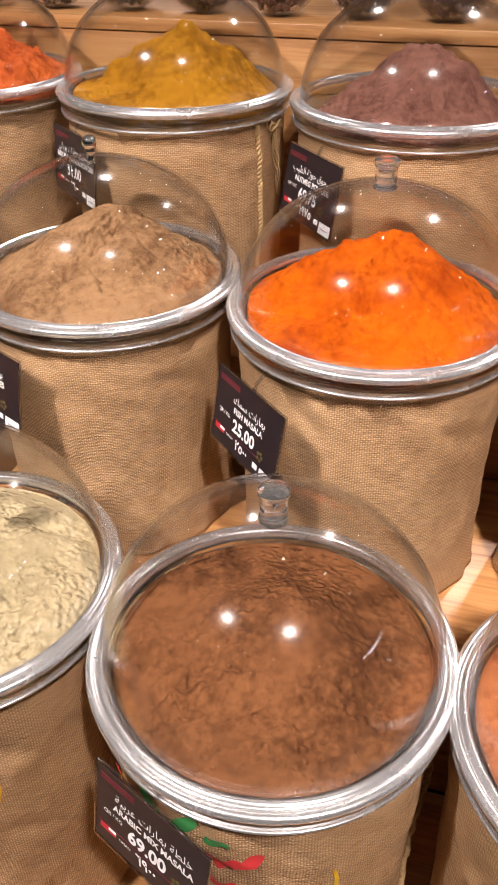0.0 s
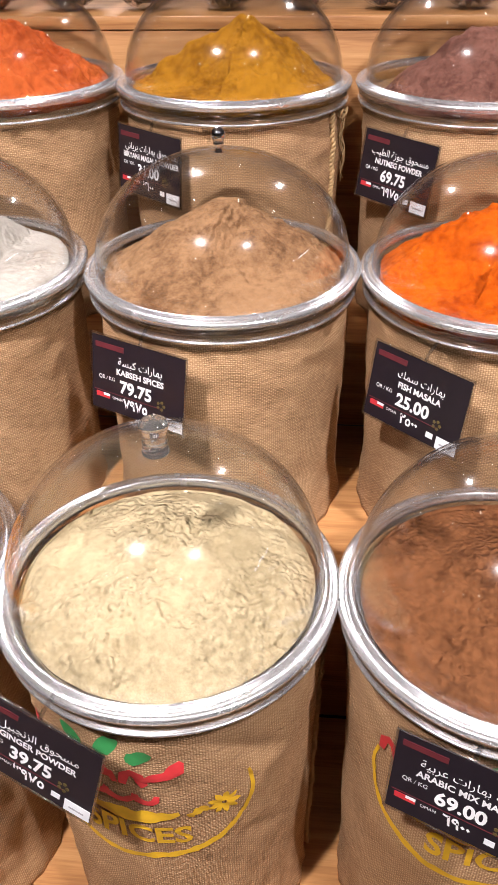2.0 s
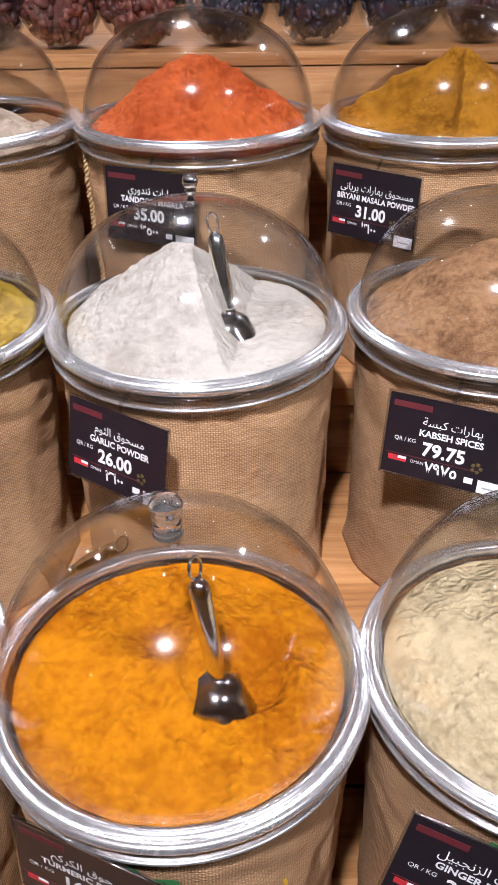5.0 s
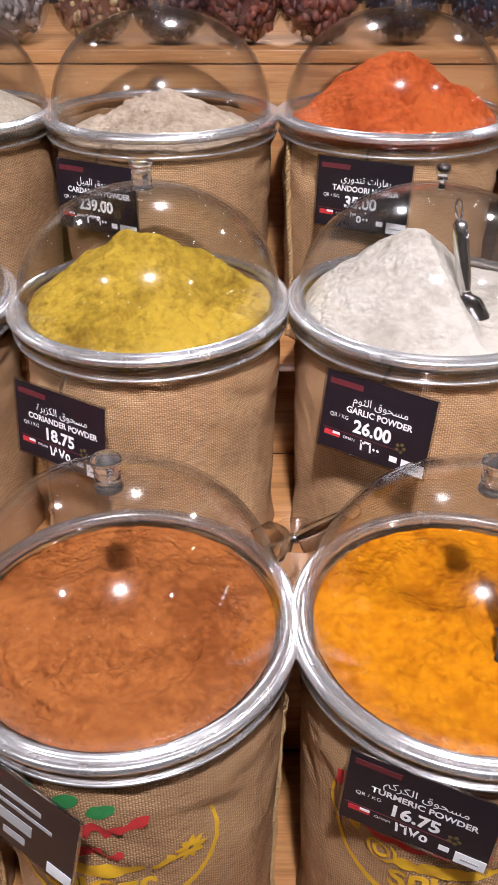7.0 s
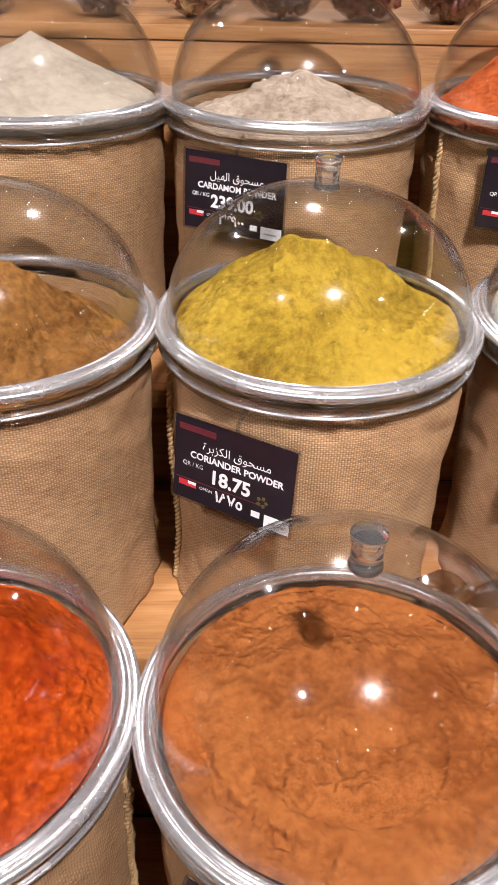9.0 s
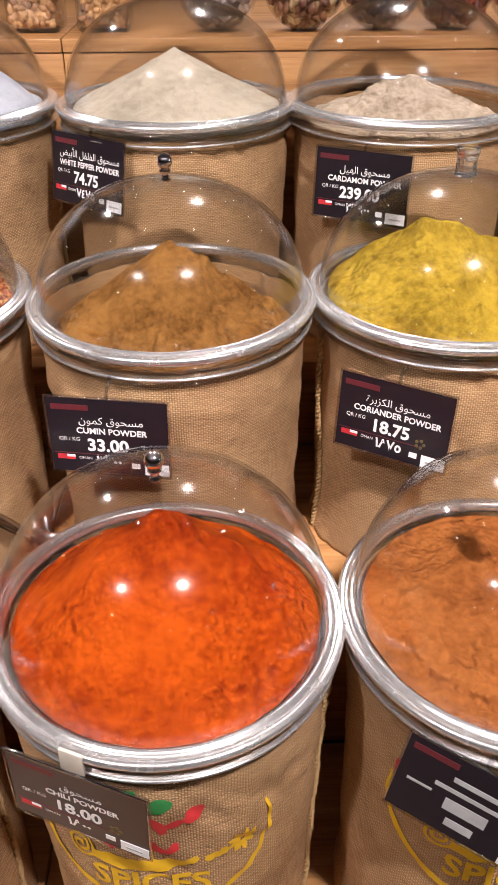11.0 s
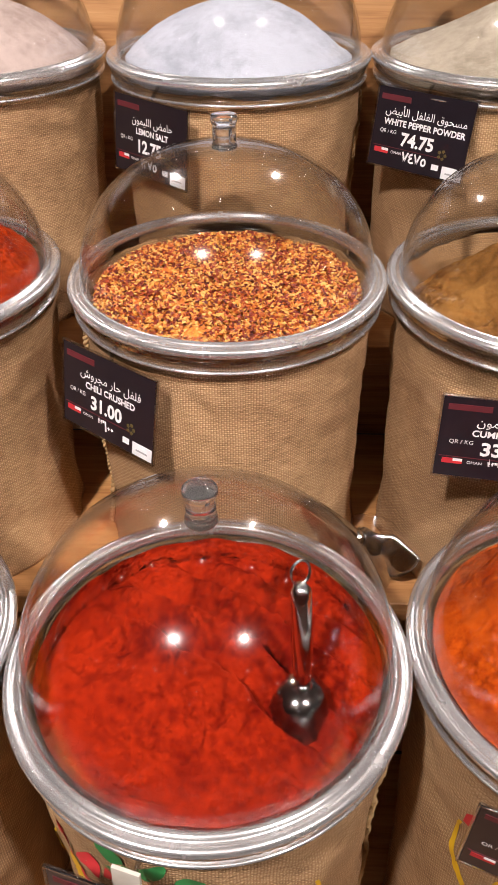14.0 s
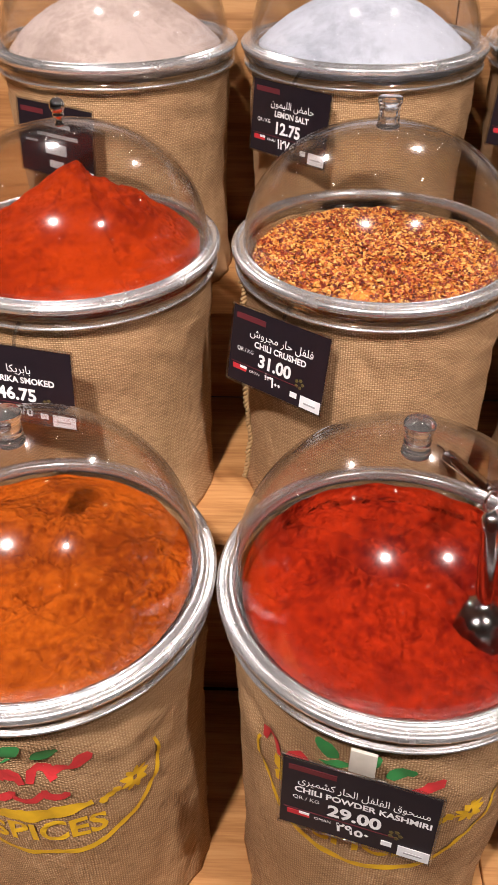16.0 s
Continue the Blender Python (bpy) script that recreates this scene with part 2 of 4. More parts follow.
def tube(points, radius, segs=8, caps=True):
    """A round bar along points; radius is a number or one for each point."""
    bm = bmesh.new()
    pts = [Vector(p) for p in points]
    rad = radius if isinstance(radius, (list, tuple)) else [radius] * len(pts)
    rings = []
    side = None
    for i, p in enumerate(pts):
        d = (pts[min(i + 1, len(pts) - 1)] - pts[max(i - 1, 0)]).normalized()
        if side is None:
            side = d.orthogonal().normalized()
        side = (side - d * side.dot(d)).normalized()
        up = d.cross(side)
        rings.append([bm.verts.new(p + rad[i] * (math.cos(a) * side + math.sin(a) * up)) for a in (2 * math.pi * k / segs for k in range(segs))])
    for a, b in zip(rings, rings[1:]):
        for i in range(segs):
            j = (i + 1) % segs
            bm.faces.new((a[i], a[j], b[j], b[i]))
    if caps:
        bm.faces.new(list(reversed(rings[0])))
        bm.faces.new(rings[-1])
    return bm


def fbm(x, y, z, octaves=4):
    return noise.fractal(Vector((x, y, z)), 1.0, 2.0, octaves)


# ---- the display stand and the room ----
FRONT_Z, MID_Z, BACK_Z = 0.40, 0.735, 0.90
X0, X1 = -3.2, 2.2


def structure(name, bm, material, label, category):
    ob = new(name, mesh_of(bm, name, material, False))
    return tagged(ob, label, category, kind="structure")


def span(x0, x1, y0, y1, z0, z1, bevel=0.0):
    return box(x1 - x0, y1 - y0, z1 - z0, ((x0 + x1) / 2, (y0 + y1) / 2, (z0 + z1) / 2), bevel)


structure("floor", span(-7, 6, -6, 4, -0.1, 0.0), FLOOR, "pale stone tiled shop floor", "floor")
structure("ceiling", span(-7, 6, -6, 4, CEIL, CEIL + 0.15), CEILING, "pale painted shop ceiling", "ceiling")
# Walls are out of view, added to enclose the room and set its bounce light.
structure("wall_north", span(-7, 6, 3.9, 4.05, 0.0, CEIL), DARK, "unseen warm grey wall closing the room", "wall")
structure("wall_south", span(-7, 6, -6.05, -5.9, 0.0, CEIL), DARK, "unseen warm grey wall closing the room", "wall")
structure("wall_east", span(5.9, 6.05, -5.9, 3.9, 0.0, CEIL), DARK, "unseen warm grey wall closing the room", "wall")
structure("wall_west", span(-7.05, -6.9, -5.9, 3.9, 0.0, CEIL), DARK, "unseen warm grey wall closing the room", "wall")

stand = thing("display_stand", "stepped oak display stand under the spice tubs", "display stand", pose(0, 0, 0))
BOARD_Y, BOARD_Z = 0.505, 1.300
SEAMS = [X0, -1.232, 0.75, X1]
for a, b in zip(SEAMS, SEAMS[1:]):
    part("front_shelf", span(a + 0.001, b - 0.001, -0.80, -0.164, FRONT_Z - 0.03, FRONT_Z, 0.002), WOOD, stand)
    part("middle_shelf", span(a + 0.001, b - 0.001, -0.178, 0.164, MID_Z - 0.03, MID_Z, 0.002), WOOD, stand)
    part("back_shelf", span(a + 0.001, b - 0.001, 0.145, 0.50, BACK_Z - 0.03, BACK_Z, 0.002), WOOD, stand)
    part("lower_riser", span(a + 0.001, b - 0.001, -0.160, -0.142, FRONT_Z, MID_Z - 0.031, 0.001), WOOD, stand)
    part("upper_riser", span(a + 0.001, b - 0.001, 0.165, 0.183, MID_Z, BACK_Z - 0.031, 0.001), WOOD, stand)
    part("back_board", span(a + 0.001, b - 0.001, BOARD_Y, BOARD_Y + 0.02, BACK_Z - 0.03, BOARD_Z - 0.022, 0.001), WOOD, stand)
    part("top_ledge", span(a + 0.001, b - 0.001, BOARD_Y - 0.004, 1.25, BOARD_Z - 0.021, BOARD_Z, 0.002), WOOD, stand)
part("plinth", span(X0, X1, -0.74, 1.2, 0.0, FRONT_Z - 0.031), BLACK, stand)

# ---- tubs ----
ROW_Y = {"front": -0.388, "mid": -0.017, "back": 0.325}
ROW_RIM = {"front": 0.905, "mid": 1.085, "back": 1.238}
ROW_BASE = {"front": FRONT_Z, "mid": MID_Z, "back": BACK_Z}


def sleeve_radius(a, v, z, seed, flare):
    """Radius of the burlap at the angle a, at the share v of its height."""
    ca, sa = math.cos(a), math.sin(a)
    low = 0.1455 if seed < 9 else 0.1525
    r = low + (0.1595 - low) * v ** 0.8
    r += flare * max(0, 1 - v * 5) ** 2 * (0.7 + 0.6 * fbm(ca * 5 + seed, sa * 5, 0))
    r += 0.0034 * fbm(ca * 1.6 + seed * 3, sa * 1.6, z * 9.0)
    fold = fbm(ca * 2.0 + seed, sa * 2.0, z * 22.0 + ca * 3)
    r += 0.0038 * (1 - abs(fold) * 2.4) * (0.3 + 0.7 * max(0, min(1, (v - 0.6) * 4)))
    slack = fbm(ca * 4.0 + seed * 2, sa * 4.0, z * 5.0 + 7)
    r += 0.004 * slack * max(0, 1 - v * 1.6)
    return min(r, 0.1612 + 0.004 * (1 - v)) if v > 0.85 else r


def sleeve(height, seed, flare, hem):
    """The burlap wrapped round a tub: two skins, an uneven hem, folds and a slack foot."""
    bm = bmesh.new()
    segs, rows = 144, 52
    top = height - 0.011
    outer = []
    for k in range(rows + 1):
        v = k / rows
        ring = []
        for i in range(segs):
            a = 2 * math.pi * i / segs
            ca, sa = math.cos(a), math.sin(a)
            hemline = top + hem * fbm(ca * 2.2 + seed, sa * 2.2, 3.1)
            z = v * hemline
            r = sleeve_radius(a, v, z, seed, flare)
            if v > 0.94:
                r += 0.002 * fbm(ca * 7 + seed, sa * 7, 1.0)
            ring.append(bm.verts.new((r * ca, r * sa, z)))
        outer.append(ring)
    inner = [bm.verts.new((v.co.x * 0.982, v.co.y * 0.982, v.co.z - 0.001)) for v in outer[-1]]
    low = [bm.verts.new((v.co.x * 0.97, v.co.y * 0.97, v.co.z - 0.06)) for v in outer[-1]]
    for a, b in list(zip(outer, outer[1:])) + [(outer[-1], inner), (inner, low)]:
        for i in range(segs):
            j = (i + 1) % segs
            bm.faces.new((a[i], a[j], b[j], b[i]))
    bm.faces.new(list(reversed(outer[0])))
    return bm


def tub_wall(height):
    """Clear plastic tub with a thin lower bead and a lip that the lid sits on."""
    h = height
    return lathe([(0, 0.004), (0.136, 0.004), (0.1525, h - 0.034), (0.1618, h - 0.032), (0.1665, h - 0.0295), (0.1675, h - 0.0275), (0.1665, h - 0.026),
                  (0.1640, h - 0.025), (0.1636, h - 0.010), (0.1700, h - 0.009), (0.1715, h - 0.007), (0.170, h - 0.005), (0.158, h - 0.005), (0.1505, h - 0.012), (0.1345, 0.007), (0, 0.007)], 96)


DOME_R = 0.1605
DOME_H = {"front": 0.159, "mid": 0.136, "back": 0.137}


def dome_bm(tall):
    outer, inner = [], []
    for k in range(0, 33):
        a = math.pi / 2 * k / 32
        e = 0.94
        outer.append((DOME_R * math.cos(a) ** e, 0.004 + tall * math.sin(a) ** e))
        inner.append(((DOME_R - 0.003) * math.cos(a) ** e, 0.004 + (tall - 0.003) * math.sin(a) ** e))
    outer[-1], inner[-1] = (0, outer[-1][1]), (0, inner[-1][1])
    return lathe(outer + list(reversed(inner)), 96, closed=True)


def flange_bm():
    """The thick rolled rim of the lid."""
    pts = [(0.1565, 0.0015), (0.1565, -0.0035), (0.1600, -0.0050), (0.1715, -0.0052), (0.1738, -0.0040), (0.1752, -0.0015), (0.1754, 0.0008), (0.1745, 0.0030), (0.1728, 0.0042),
           (0.1706, 0.0048), (0.1684, 0.0046), (0.1668, 0.0036), (0.1656, 0.0034), (0.1642, 0.0048), (0.1622, 0.0064), (0.1603, 0.0068), (0.1588, 0.0058), (0.1574, 0.0036)]
    return lathe(pts, 128, closed=True)


def carve(z, x, y, level, seed, shape):
    """What a scoop has done to a heap: flat cut faces, one crumbled side, cracks. Gives the height and how crumbly it is there."""
    crumbly = None
    wob = noise.noise(Vector((x * 38 + seed, y * 38, seed * 0.7))) * 0.006 + noise.noise(Vector((x * 120, y * 120 + seed, 2.0))) * 0.0025
    for z0, sx, sy, side, off in shape.get("cuts", ()):
        inside = x * math.cos(radians(side)) + y * math.sin(radians(side)) - off + wob
        plane = max(level + 0.003, z0 + sx * x + sy * y + 0.25 * wob)
        if plane < z:
            k = max(0, min(1, inside / 0.006))
            z += (plane - z) * k
            crumbly = 0.25 if k > 0.9 else 1.3
    for side, off, drop in shape.get("slump", ()):
        over = x * math.cos(radians(side)) + y * math.sin(radians(side)) - off + wob
        if over > 0:
            z -= drop * min(1, over / 0.005) * max(0, min(1, (z - level) / 0.03)) * max(0.2, 1 - over / 0.09)
            crumbly = 1.25
        elif crumbly is None:
            crumbly = 0.3
    for x0, y0, x1, y1, depth, wide in shape.get("cracks", ()):
        dx, dy = x1 - x0, y1 - y0
        u = max(0, min(1, ((x - x0) * dx + (y - y0) * dy) / (dx * dx + dy * dy)))
        d = abs(math.hypot(x - x0 - u * dx, y - y0 - u * dy) + 0.8 * wob)
        if d < 3 * wide:
            z -= depth * math.exp(-(d / wide) ** 2) * (0.35 + 0.65 * math.sin(math.pi * (0.1 + 0.8 * u))) * (0.6 + 0.8 * abs(math.sin(u * 23 + seed)))
    return z, crumbly


def heap_mesh(name, level, peak, top, style, seed, rough, dents, material, dusty, shape):
    """Loose powder: level is the height at the tub's wall, peak (x, y, height), both from the rim."""
    rings, segs, rad = 96, 300, 0.1500
    px, py, ph = peak
    verts, faces = [], []
    for k in range(rings + 1):
        r = rad * (k + 0.02) / (rings + 0.02)
        for i in range(segs):
            a = 2 * math.pi * i / segs
            x, y = r * math.cos(a), r * math.sin(a)
            d = math.hypot(x - px, y - py)
            ux, uy = (x - px) / (d + 1e-9), (y - py) / (d + 1e-9)
            bq = px * ux + py * uy
            edge = -bq + math.sqrt(max(0, bq * bq - px * px - py * py + rad * rad))
            q = min(1, d / edge)
            warp = 1 + 0.10 * noise.noise(Vector((ux * 1.7 + seed, uy * 1.7, seed)))
            z = level + (ph - level) * style(min(1, q * warp), x, y)
            for dx, dy, dr, depth in dents:
                w = math.hypot(x - dx, y - dy) / dr
                if w < 1:
                    z -= depth * (1 - w * w) ** 0.6
                elif w < 1.35:
                    z += depth * 0.12 * math.sin((w - 1) / 0.35 * math.pi)
            z, crumbly = carve(z, x, y, level, seed, shape)
            pressed = max(0.12, min(1, 0.5 + 2.2 * noise.noise(Vector((x * 11 + seed, y * 11, seed + 2)))))
            if crumbly is not None:
                pressed = crumbly * (0.5 + 0.5 * pressed)
            n = fbm(x * 20 + seed, y * 20, seed, 3) * 0.006 + fbm(x * 75 + seed, y * 75, seed + 4, 3) * 0.0030 * pressed
            ridge = (1 - abs(noise.noise(Vector((x * 17 + seed, y * 17 - seed, seed * 1.3)))) * 2.2)
            n += 0.0034 * max(0, ridge) ** 3 * (0.25 + 0.75 * pressed)
            if pressed > 0.3:
                cells, _ = noise.voronoi(Vector((x * 150 + seed, y * 150, seed)))
                n += 0.0026 * (0.42 - cells[0]) * min(1, (pressed - 0.3) * 1.8)
            z += n * rough * (1 - 0.6 * max(0, r / rad - 0.85) / 0.15)
            verts.append((x, y, z + top))
    for k in range(rings):
        for i in range(segs):
            j = (i + 1) % segs
            faces.append((k * segs + i, (k + 1) * segs + i, (k + 1) * segs + j, k * segs + j))
    faces.append(tuple(range(segs)))
    last = rings * segs
    if dusty:
        film = len(verts)
        verts += [(1.004 * verts[last + i][0], 1.004 * verts[last + i][1], top - 0.004 + 0.003 * noise.noise(Vector((i * 0.11, seed, 0)))) for i in range(segs)]
        faces += [(last + i, film + i, film + (i + 1) % segs, last + (i + 1) % segs) for i in range(segs)]
    base = len(verts)
    verts += [(verts[last + i][0] * 0.985, verts[last + i][1] * 0.985, top - 0.12) for i in range(segs)]
    for i in range(segs):
        j = (i + 1) % segs
        faces.append((last + i, base + i, base + j, last + j))
    me = bpy.data.meshes.new(name)
    me.from_pydata(verts, [], faces)
    me.materials.append(material)
    me.polygons.foreach_set("use_smooth", [True] * len(me.polygons))
    return me


def mound(q, x, y):
    """A tipped heap with a blunt top."""
    c = 1 - q ** 1.15
    return c if q > 0.12 else c - (0.12 - q) * 0.5


def furrows(q, x, y):
    """A levelled filling with long diagonal drag marks."""
    u = ((x * 0.75 + y) * 19 + 0.30 * noise.noise(Vector((x * 16, y * 16, 1.0)))) % 1.0
    wave = u / 0.74 if u < 0.74 else (1 - u) / 0.26
    band = max(0, min(1, (x * 0.75 + y + 0.035) * 30))
    return 0.5 + 0.5 * math.cos(math.pi * q) + 0.95 * (wave - 0.5) * (1 - q ** 4) * band - 0.25 * (1 - band) * (1 - q * q)


def lumps(q, x, y):
    """A crumbled filling with lumps in a hollow."""
    d, _ = noise.voronoi(Vector((x * 34, y * 34, 0.4)))
    return 1 - q ** 2.2 + (0.55 - d[0]) * 0.9 * max(0, 1 - ((x + 0.01) ** 2 + (y + 0.01) ** 2) / 0.012)


def cone(q, x, y):
    return 1 - q ** 0.95 if q < 1 else 0


def soft(q, x, y):
    return 0.5 + 0.5 * math.cos(math.pi * q)


def broad(q, x, y):
    return 1 - q ** 2.2


def knob_parts(parent, ball, z):
    if ball:
        part("knob", lathe([(0, 0), (0.0045, 0), (0.006, 0.002), (0.004, 0.004), (0.0035, 0.009), (0.0065, 0.011), (0.0065, 0.013), (0.0045, 0.0145)] +
                           [(0.0088 * math.cos(a), 0.0215 + 0.0088 * math.sin(a)) for a in [radians(d) for d in range(-55, 90, 12)]] + [(0, 0.0303)], 32), CHROME, parent, "small polished chrome ball knob").location.z = z
    else:
        part("knob", lathe([(0, -0.001), (0.0128, -0.001), (0.0131, 0.001), (0.0119, 0.0035), (0.0117, 0.0215), (0.0130, 0.0245), (0.0136, 0.0262), (0.0136, 0.0295), (0.0128, 0.0310), (0, 0.0305)], 40),
             CLEAR, parent, "clear acrylic cylinder knob").location.z = z


def tub(row, x, y, label, powder, level, peak, style, ball, seed, rough=1.0, dents=(), seam=None, flare=0.008, hem=0.006, shape=None):
    base, rim = ROW_BASE[row], ROW_RIM[row]
    h = rim - base
    t = thing("spice_tub", label, "spice tub", pose(x, y, base), "spice tubs on the stand")
    part("burlap_sleeve", sleeve(h - 0.005, seed, flare, hem), BURLAP, t, "coarse brown jute burlap")
    part("container", tub_wall(h - 0.004), TUBWALL, t, "clear plastic tub")
    lip = part("tub_lip", lathe([(0.1668, -0.0056), (0.1684, -0.0056), (0.1692, -0.0215), (0.1678, -0.0215)], 96, closed=True), ACRYLIC, t, "clear skirt under the rim")
    lip.location.z = h
    part("bead", lathe([(0.1690 + 0.0022 * math.cos(q), -0.0230 + 0.0018 * math.sin(q)) for q in [2 * math.pi * i / 10 for i in range(10)]], 128, closed=True), RIM, lip, "thin clear bead")
    filling = new("powder", heap_mesh("powder", level, peak, h, style, seed, rough, dents, powder, row == "front", shape or {}))
    filling.parent = t
    lid = part("dome_lid", dome_bm(DOME_H[row]), ACRYLIC, t, "clear acrylic dome")
    lid.location.z = h
    part("lid_rim", flange_bm(), RIM, lid, "thick clear acrylic rim")
    knob_parts(lid, ball, DOME_H[row] + 0.003)
    if seam is not None:
        a0 = radians(seam)
        n = 170
        for strand in (0, 1):
            pts = []
            for i in range(n + 1):
                v = i / n * 0.97
                z = v * (h - 0.02) + 0.003
                a = a0 + 0.03 * math.sin(v * 5 + seed)
                r = sleeve_radius(a, v, z, seed, flare) + 0.003
                tw = z / 0.013 * 2 * math.pi + math.pi * strand + 0.8 * math.sin(z * 60)
                r += 0.0020 * math.cos(tw)
                a += 0.014 * math.sin(tw)
                pts.append((r * math.cos(a), r * math.sin(a), z))
            part("seam_cord", tube(pts, [0.0023 + 0.0005 * math.sin(i * 2.3 + strand) for i in range(n + 1)], 7), JUTE, t, "braided jute seam cord")
    return t

EMBLEMS = []

P = powder_mat
tub("front", 0.665, -0.388, "burlap tub of reddish brown spice powder under a dome", P("red_brown_powder", (0.28, 0.085, 0.035), (0.42, 0.15, 0.06)), -0.012, (0, 0, 0.0), soft, False, 1)
EMBLEMS.append((tub("front", 0.325, -0.385, "burlap tub of brown masala powder under a dome", P("brown_masala", (0.11, 0.042, 0.017), (0.22, 0.090, 0.036)), -0.012, (0.02, 0.03, 0.022), soft, False, 2, 1.2, dents=((-0.02, -0.03, 0.07, 0.006), ), seam=0), 2, -9))
EMBLEMS.append((tub("front", -0.021, -0.383, "burlap tub heaped with pale cream flour", P("cream_flour", (0.46, 0.368, 0.210), (0.560, 0.460, 0.280), crumb=1.5), -0.010, (0, 0.03, 0.024), broad, False, 3, 1.3, dents=((0.03, -0.05, 0.03, 0.004), ), seam=5), 3, -9.5))
EMBLEMS.append((tub("front", -0.360, -0.386, "burlap tub of orange turmeric powder with a scoop in it", P("turmeric", (0.40, 0.115, 0.001), (0.57, 0.215, 0.002)), -0.008, (0, 0.03, 0.004), soft, False, 4, dents=((0.05, 0.0, 0.05, 0.014), (-0.02, 0.06, 0.05, 0.010))), 4, -9))
EMBLEMS.append((tub("front", -0.698, -0.384, "burlap tub of light orange-brown powder under a dome", P("orange_brown_powder", (0.245, 0.070, 0.016), (0.375, 0.130, 0.034)), -0.010, (0, 0.02, 0.004), soft, False, 5, dents=((0.0, -0.02, 0.08, 0.012), (-0.02, 0.085, 0.018, 0.008)), seam=2, shape=dict(cracks=((-0.125, -0.01, -0.10, -0.07, 0.006, 0.004), (-0.10, -0.07, -0.05, -0.11, 0.007, 0.004), (0.11, -0.02, 0.09, -0.07, 0.003, 0.003)))), 5, -9))
EMBLEMS.append((tub("front", -1.042, -0.378, "burlap tub heaped with bright orange-red chili powder", P("chili_powder", (0.30, 0.028, 0.002), (0.50, 0.078, 0.005)), -0.010, (-0.005, 0.055, 0.080), mound, True, 6, 1.3, shape=dict(cracks=((0.012, 0.07, 0.022, 0.03, 0.006, 0.003), (0.03, 0.06, 0.045, 0.03, 0.004, 0.003))), seam=-5), 6, -8.5))
EMBLEMS.append((tub("front", -1.391, -0.396, "burlap tub of deep red chili powder with a steel scoop", P("red_chili", (0.17, 0.005, 0.002), (0.38, 0.022, 0.004)), -0.030, (-0.005, -0.01, 0.002), furrows, False, 7, 1.3, dents=((0.075, -0.03, 0.045, 0.008), (-0.03, -0.07, 0.05, 0.006)), seam=-8), 7, -9))
EMBLEMS.append((tub("front", -1.742, -0.390, "burlap tub of lumpy rust-orange paprika powder", P("paprika", (0.23, 0.034, 0.003), (0.42, 0.085, 0.006)), -0.010, (0, 0.02, 0.008), lumps, False, 8, 1.6, dents=((-0.03, 0.0, 0.065, 0.020), (0.03, -0.04, 0.03, 0.008)), shape=dict(cracks=((-0.04, 0.03, 0.02, 0.015, 0.010, 0.005), (0.02, 0.015, 0.03, -0.03, 0.009, 0.004), (-0.02, -0.02, 0.02, -0.04, 0.006, 0.003)))), 8, 3))
tub("mid", 0.695, -0.01, "burlap tub of brown spice powder", P("brown_powder", (0.26, 0.12, 0.05), (0.4, 0.2, 0.09)), -0.02, (0, 0, 0.03), cone, True, 9)
tub("mid", 0.345, -0.005, "burlap tub heaped with vivid orange masala powder", P("orange_masala", (0.36, 0.045, 0.002), (0.60, 0.115, 0.004)), -0.004, (0.012, 0.02, 0.085), mound, False, 10, 1.5, shape=dict(cuts=((0.060, 0.30, 0.75, 150, -0.012),), cracks=((-0.05, -0.05, 0.01, -0.07, 0.004, 0.003),)))
tub("mid", -0.004, 0.0, "burlap tub heaped with light brown spice mix", P("light_brown_spice", (0.150, 0.073, 0.033), (0.350, 0.200, 0.100)), -0.004, (0.01, 0.03, 0.080), mound, True, 11, 1.3, shape=dict(slump=((-16, 0.006, 0.010),), cracks=((0.015, 0.035, -0.020, -0.09, 0.007, 0.0022), (0.034, 0.03, 0.004, -0.06, 0.006, 0.0020), (-0.01, -0.035, -0.06, 0.0, 0.003, 0.002))))
tub("mid", -0.356, -0.018, "burlap tub heaped with white garlic powder and a scoop", P("garlic_powder", (0.437, 0.395, 0.336), (0.538, 0.504, 0.445)), -0.003, (-0.022, 0.030, 0.084), mound, True, 12, shape=dict(cuts=((0.070, -1.25, 0.15, 0, -0.03),)))
tub("mid", -0.700, -0.014, "burlap tub heaped with mustard-yellow ground coriander", P("coriander_powder", (0.21, 0.125, 0.012), (0.46, 0.31, 0.035)), -0.003, (-0.02, 0.03, 0.080), mound, False, 13, 1.9, shape=dict(cuts=((0.052, -0.62, 0.55, 75, -0.040),), slump=((-70, 0.045, 0.006),)), seam=190)
tub("mid", -1.042, -0.024, "half-full burlap tub of brown cumin powder", P("cumin_powder", (0.136, 0.054, 0.012), (0.288, 0.136, 0.036)), -0.045, (0.0, 0.03, 0.060), cone, True, 14, 1.7, shape=dict(cuts=((0.052, 0.10, 1.15, 90, -0.062),), slump=((20, 0.03, 0.006),)))
FLAKE_TUB = tub("mid", -1.392, -0.016, "burlap tub of crushed red and yellow chili flakes", P("chili_flakes", (0.4, 0.06, 0.01), (0.7, 0.28, 0.06), 120.0), -0.02, (0, 0, -0.005), broad, False, 15, seam=188)
tub("mid", -1.756, -0.02, "burlap tub heaped with dark red smoked paprika", P("smoked_paprika", (0.20, 0.010, 0.002), (0.37, 0.032, 0.003)), -0.003, (0.012, 0.01, 0.097), cone, True, 16, 1.3, shape=dict(slump=((25, 0.02, 0.006),)))
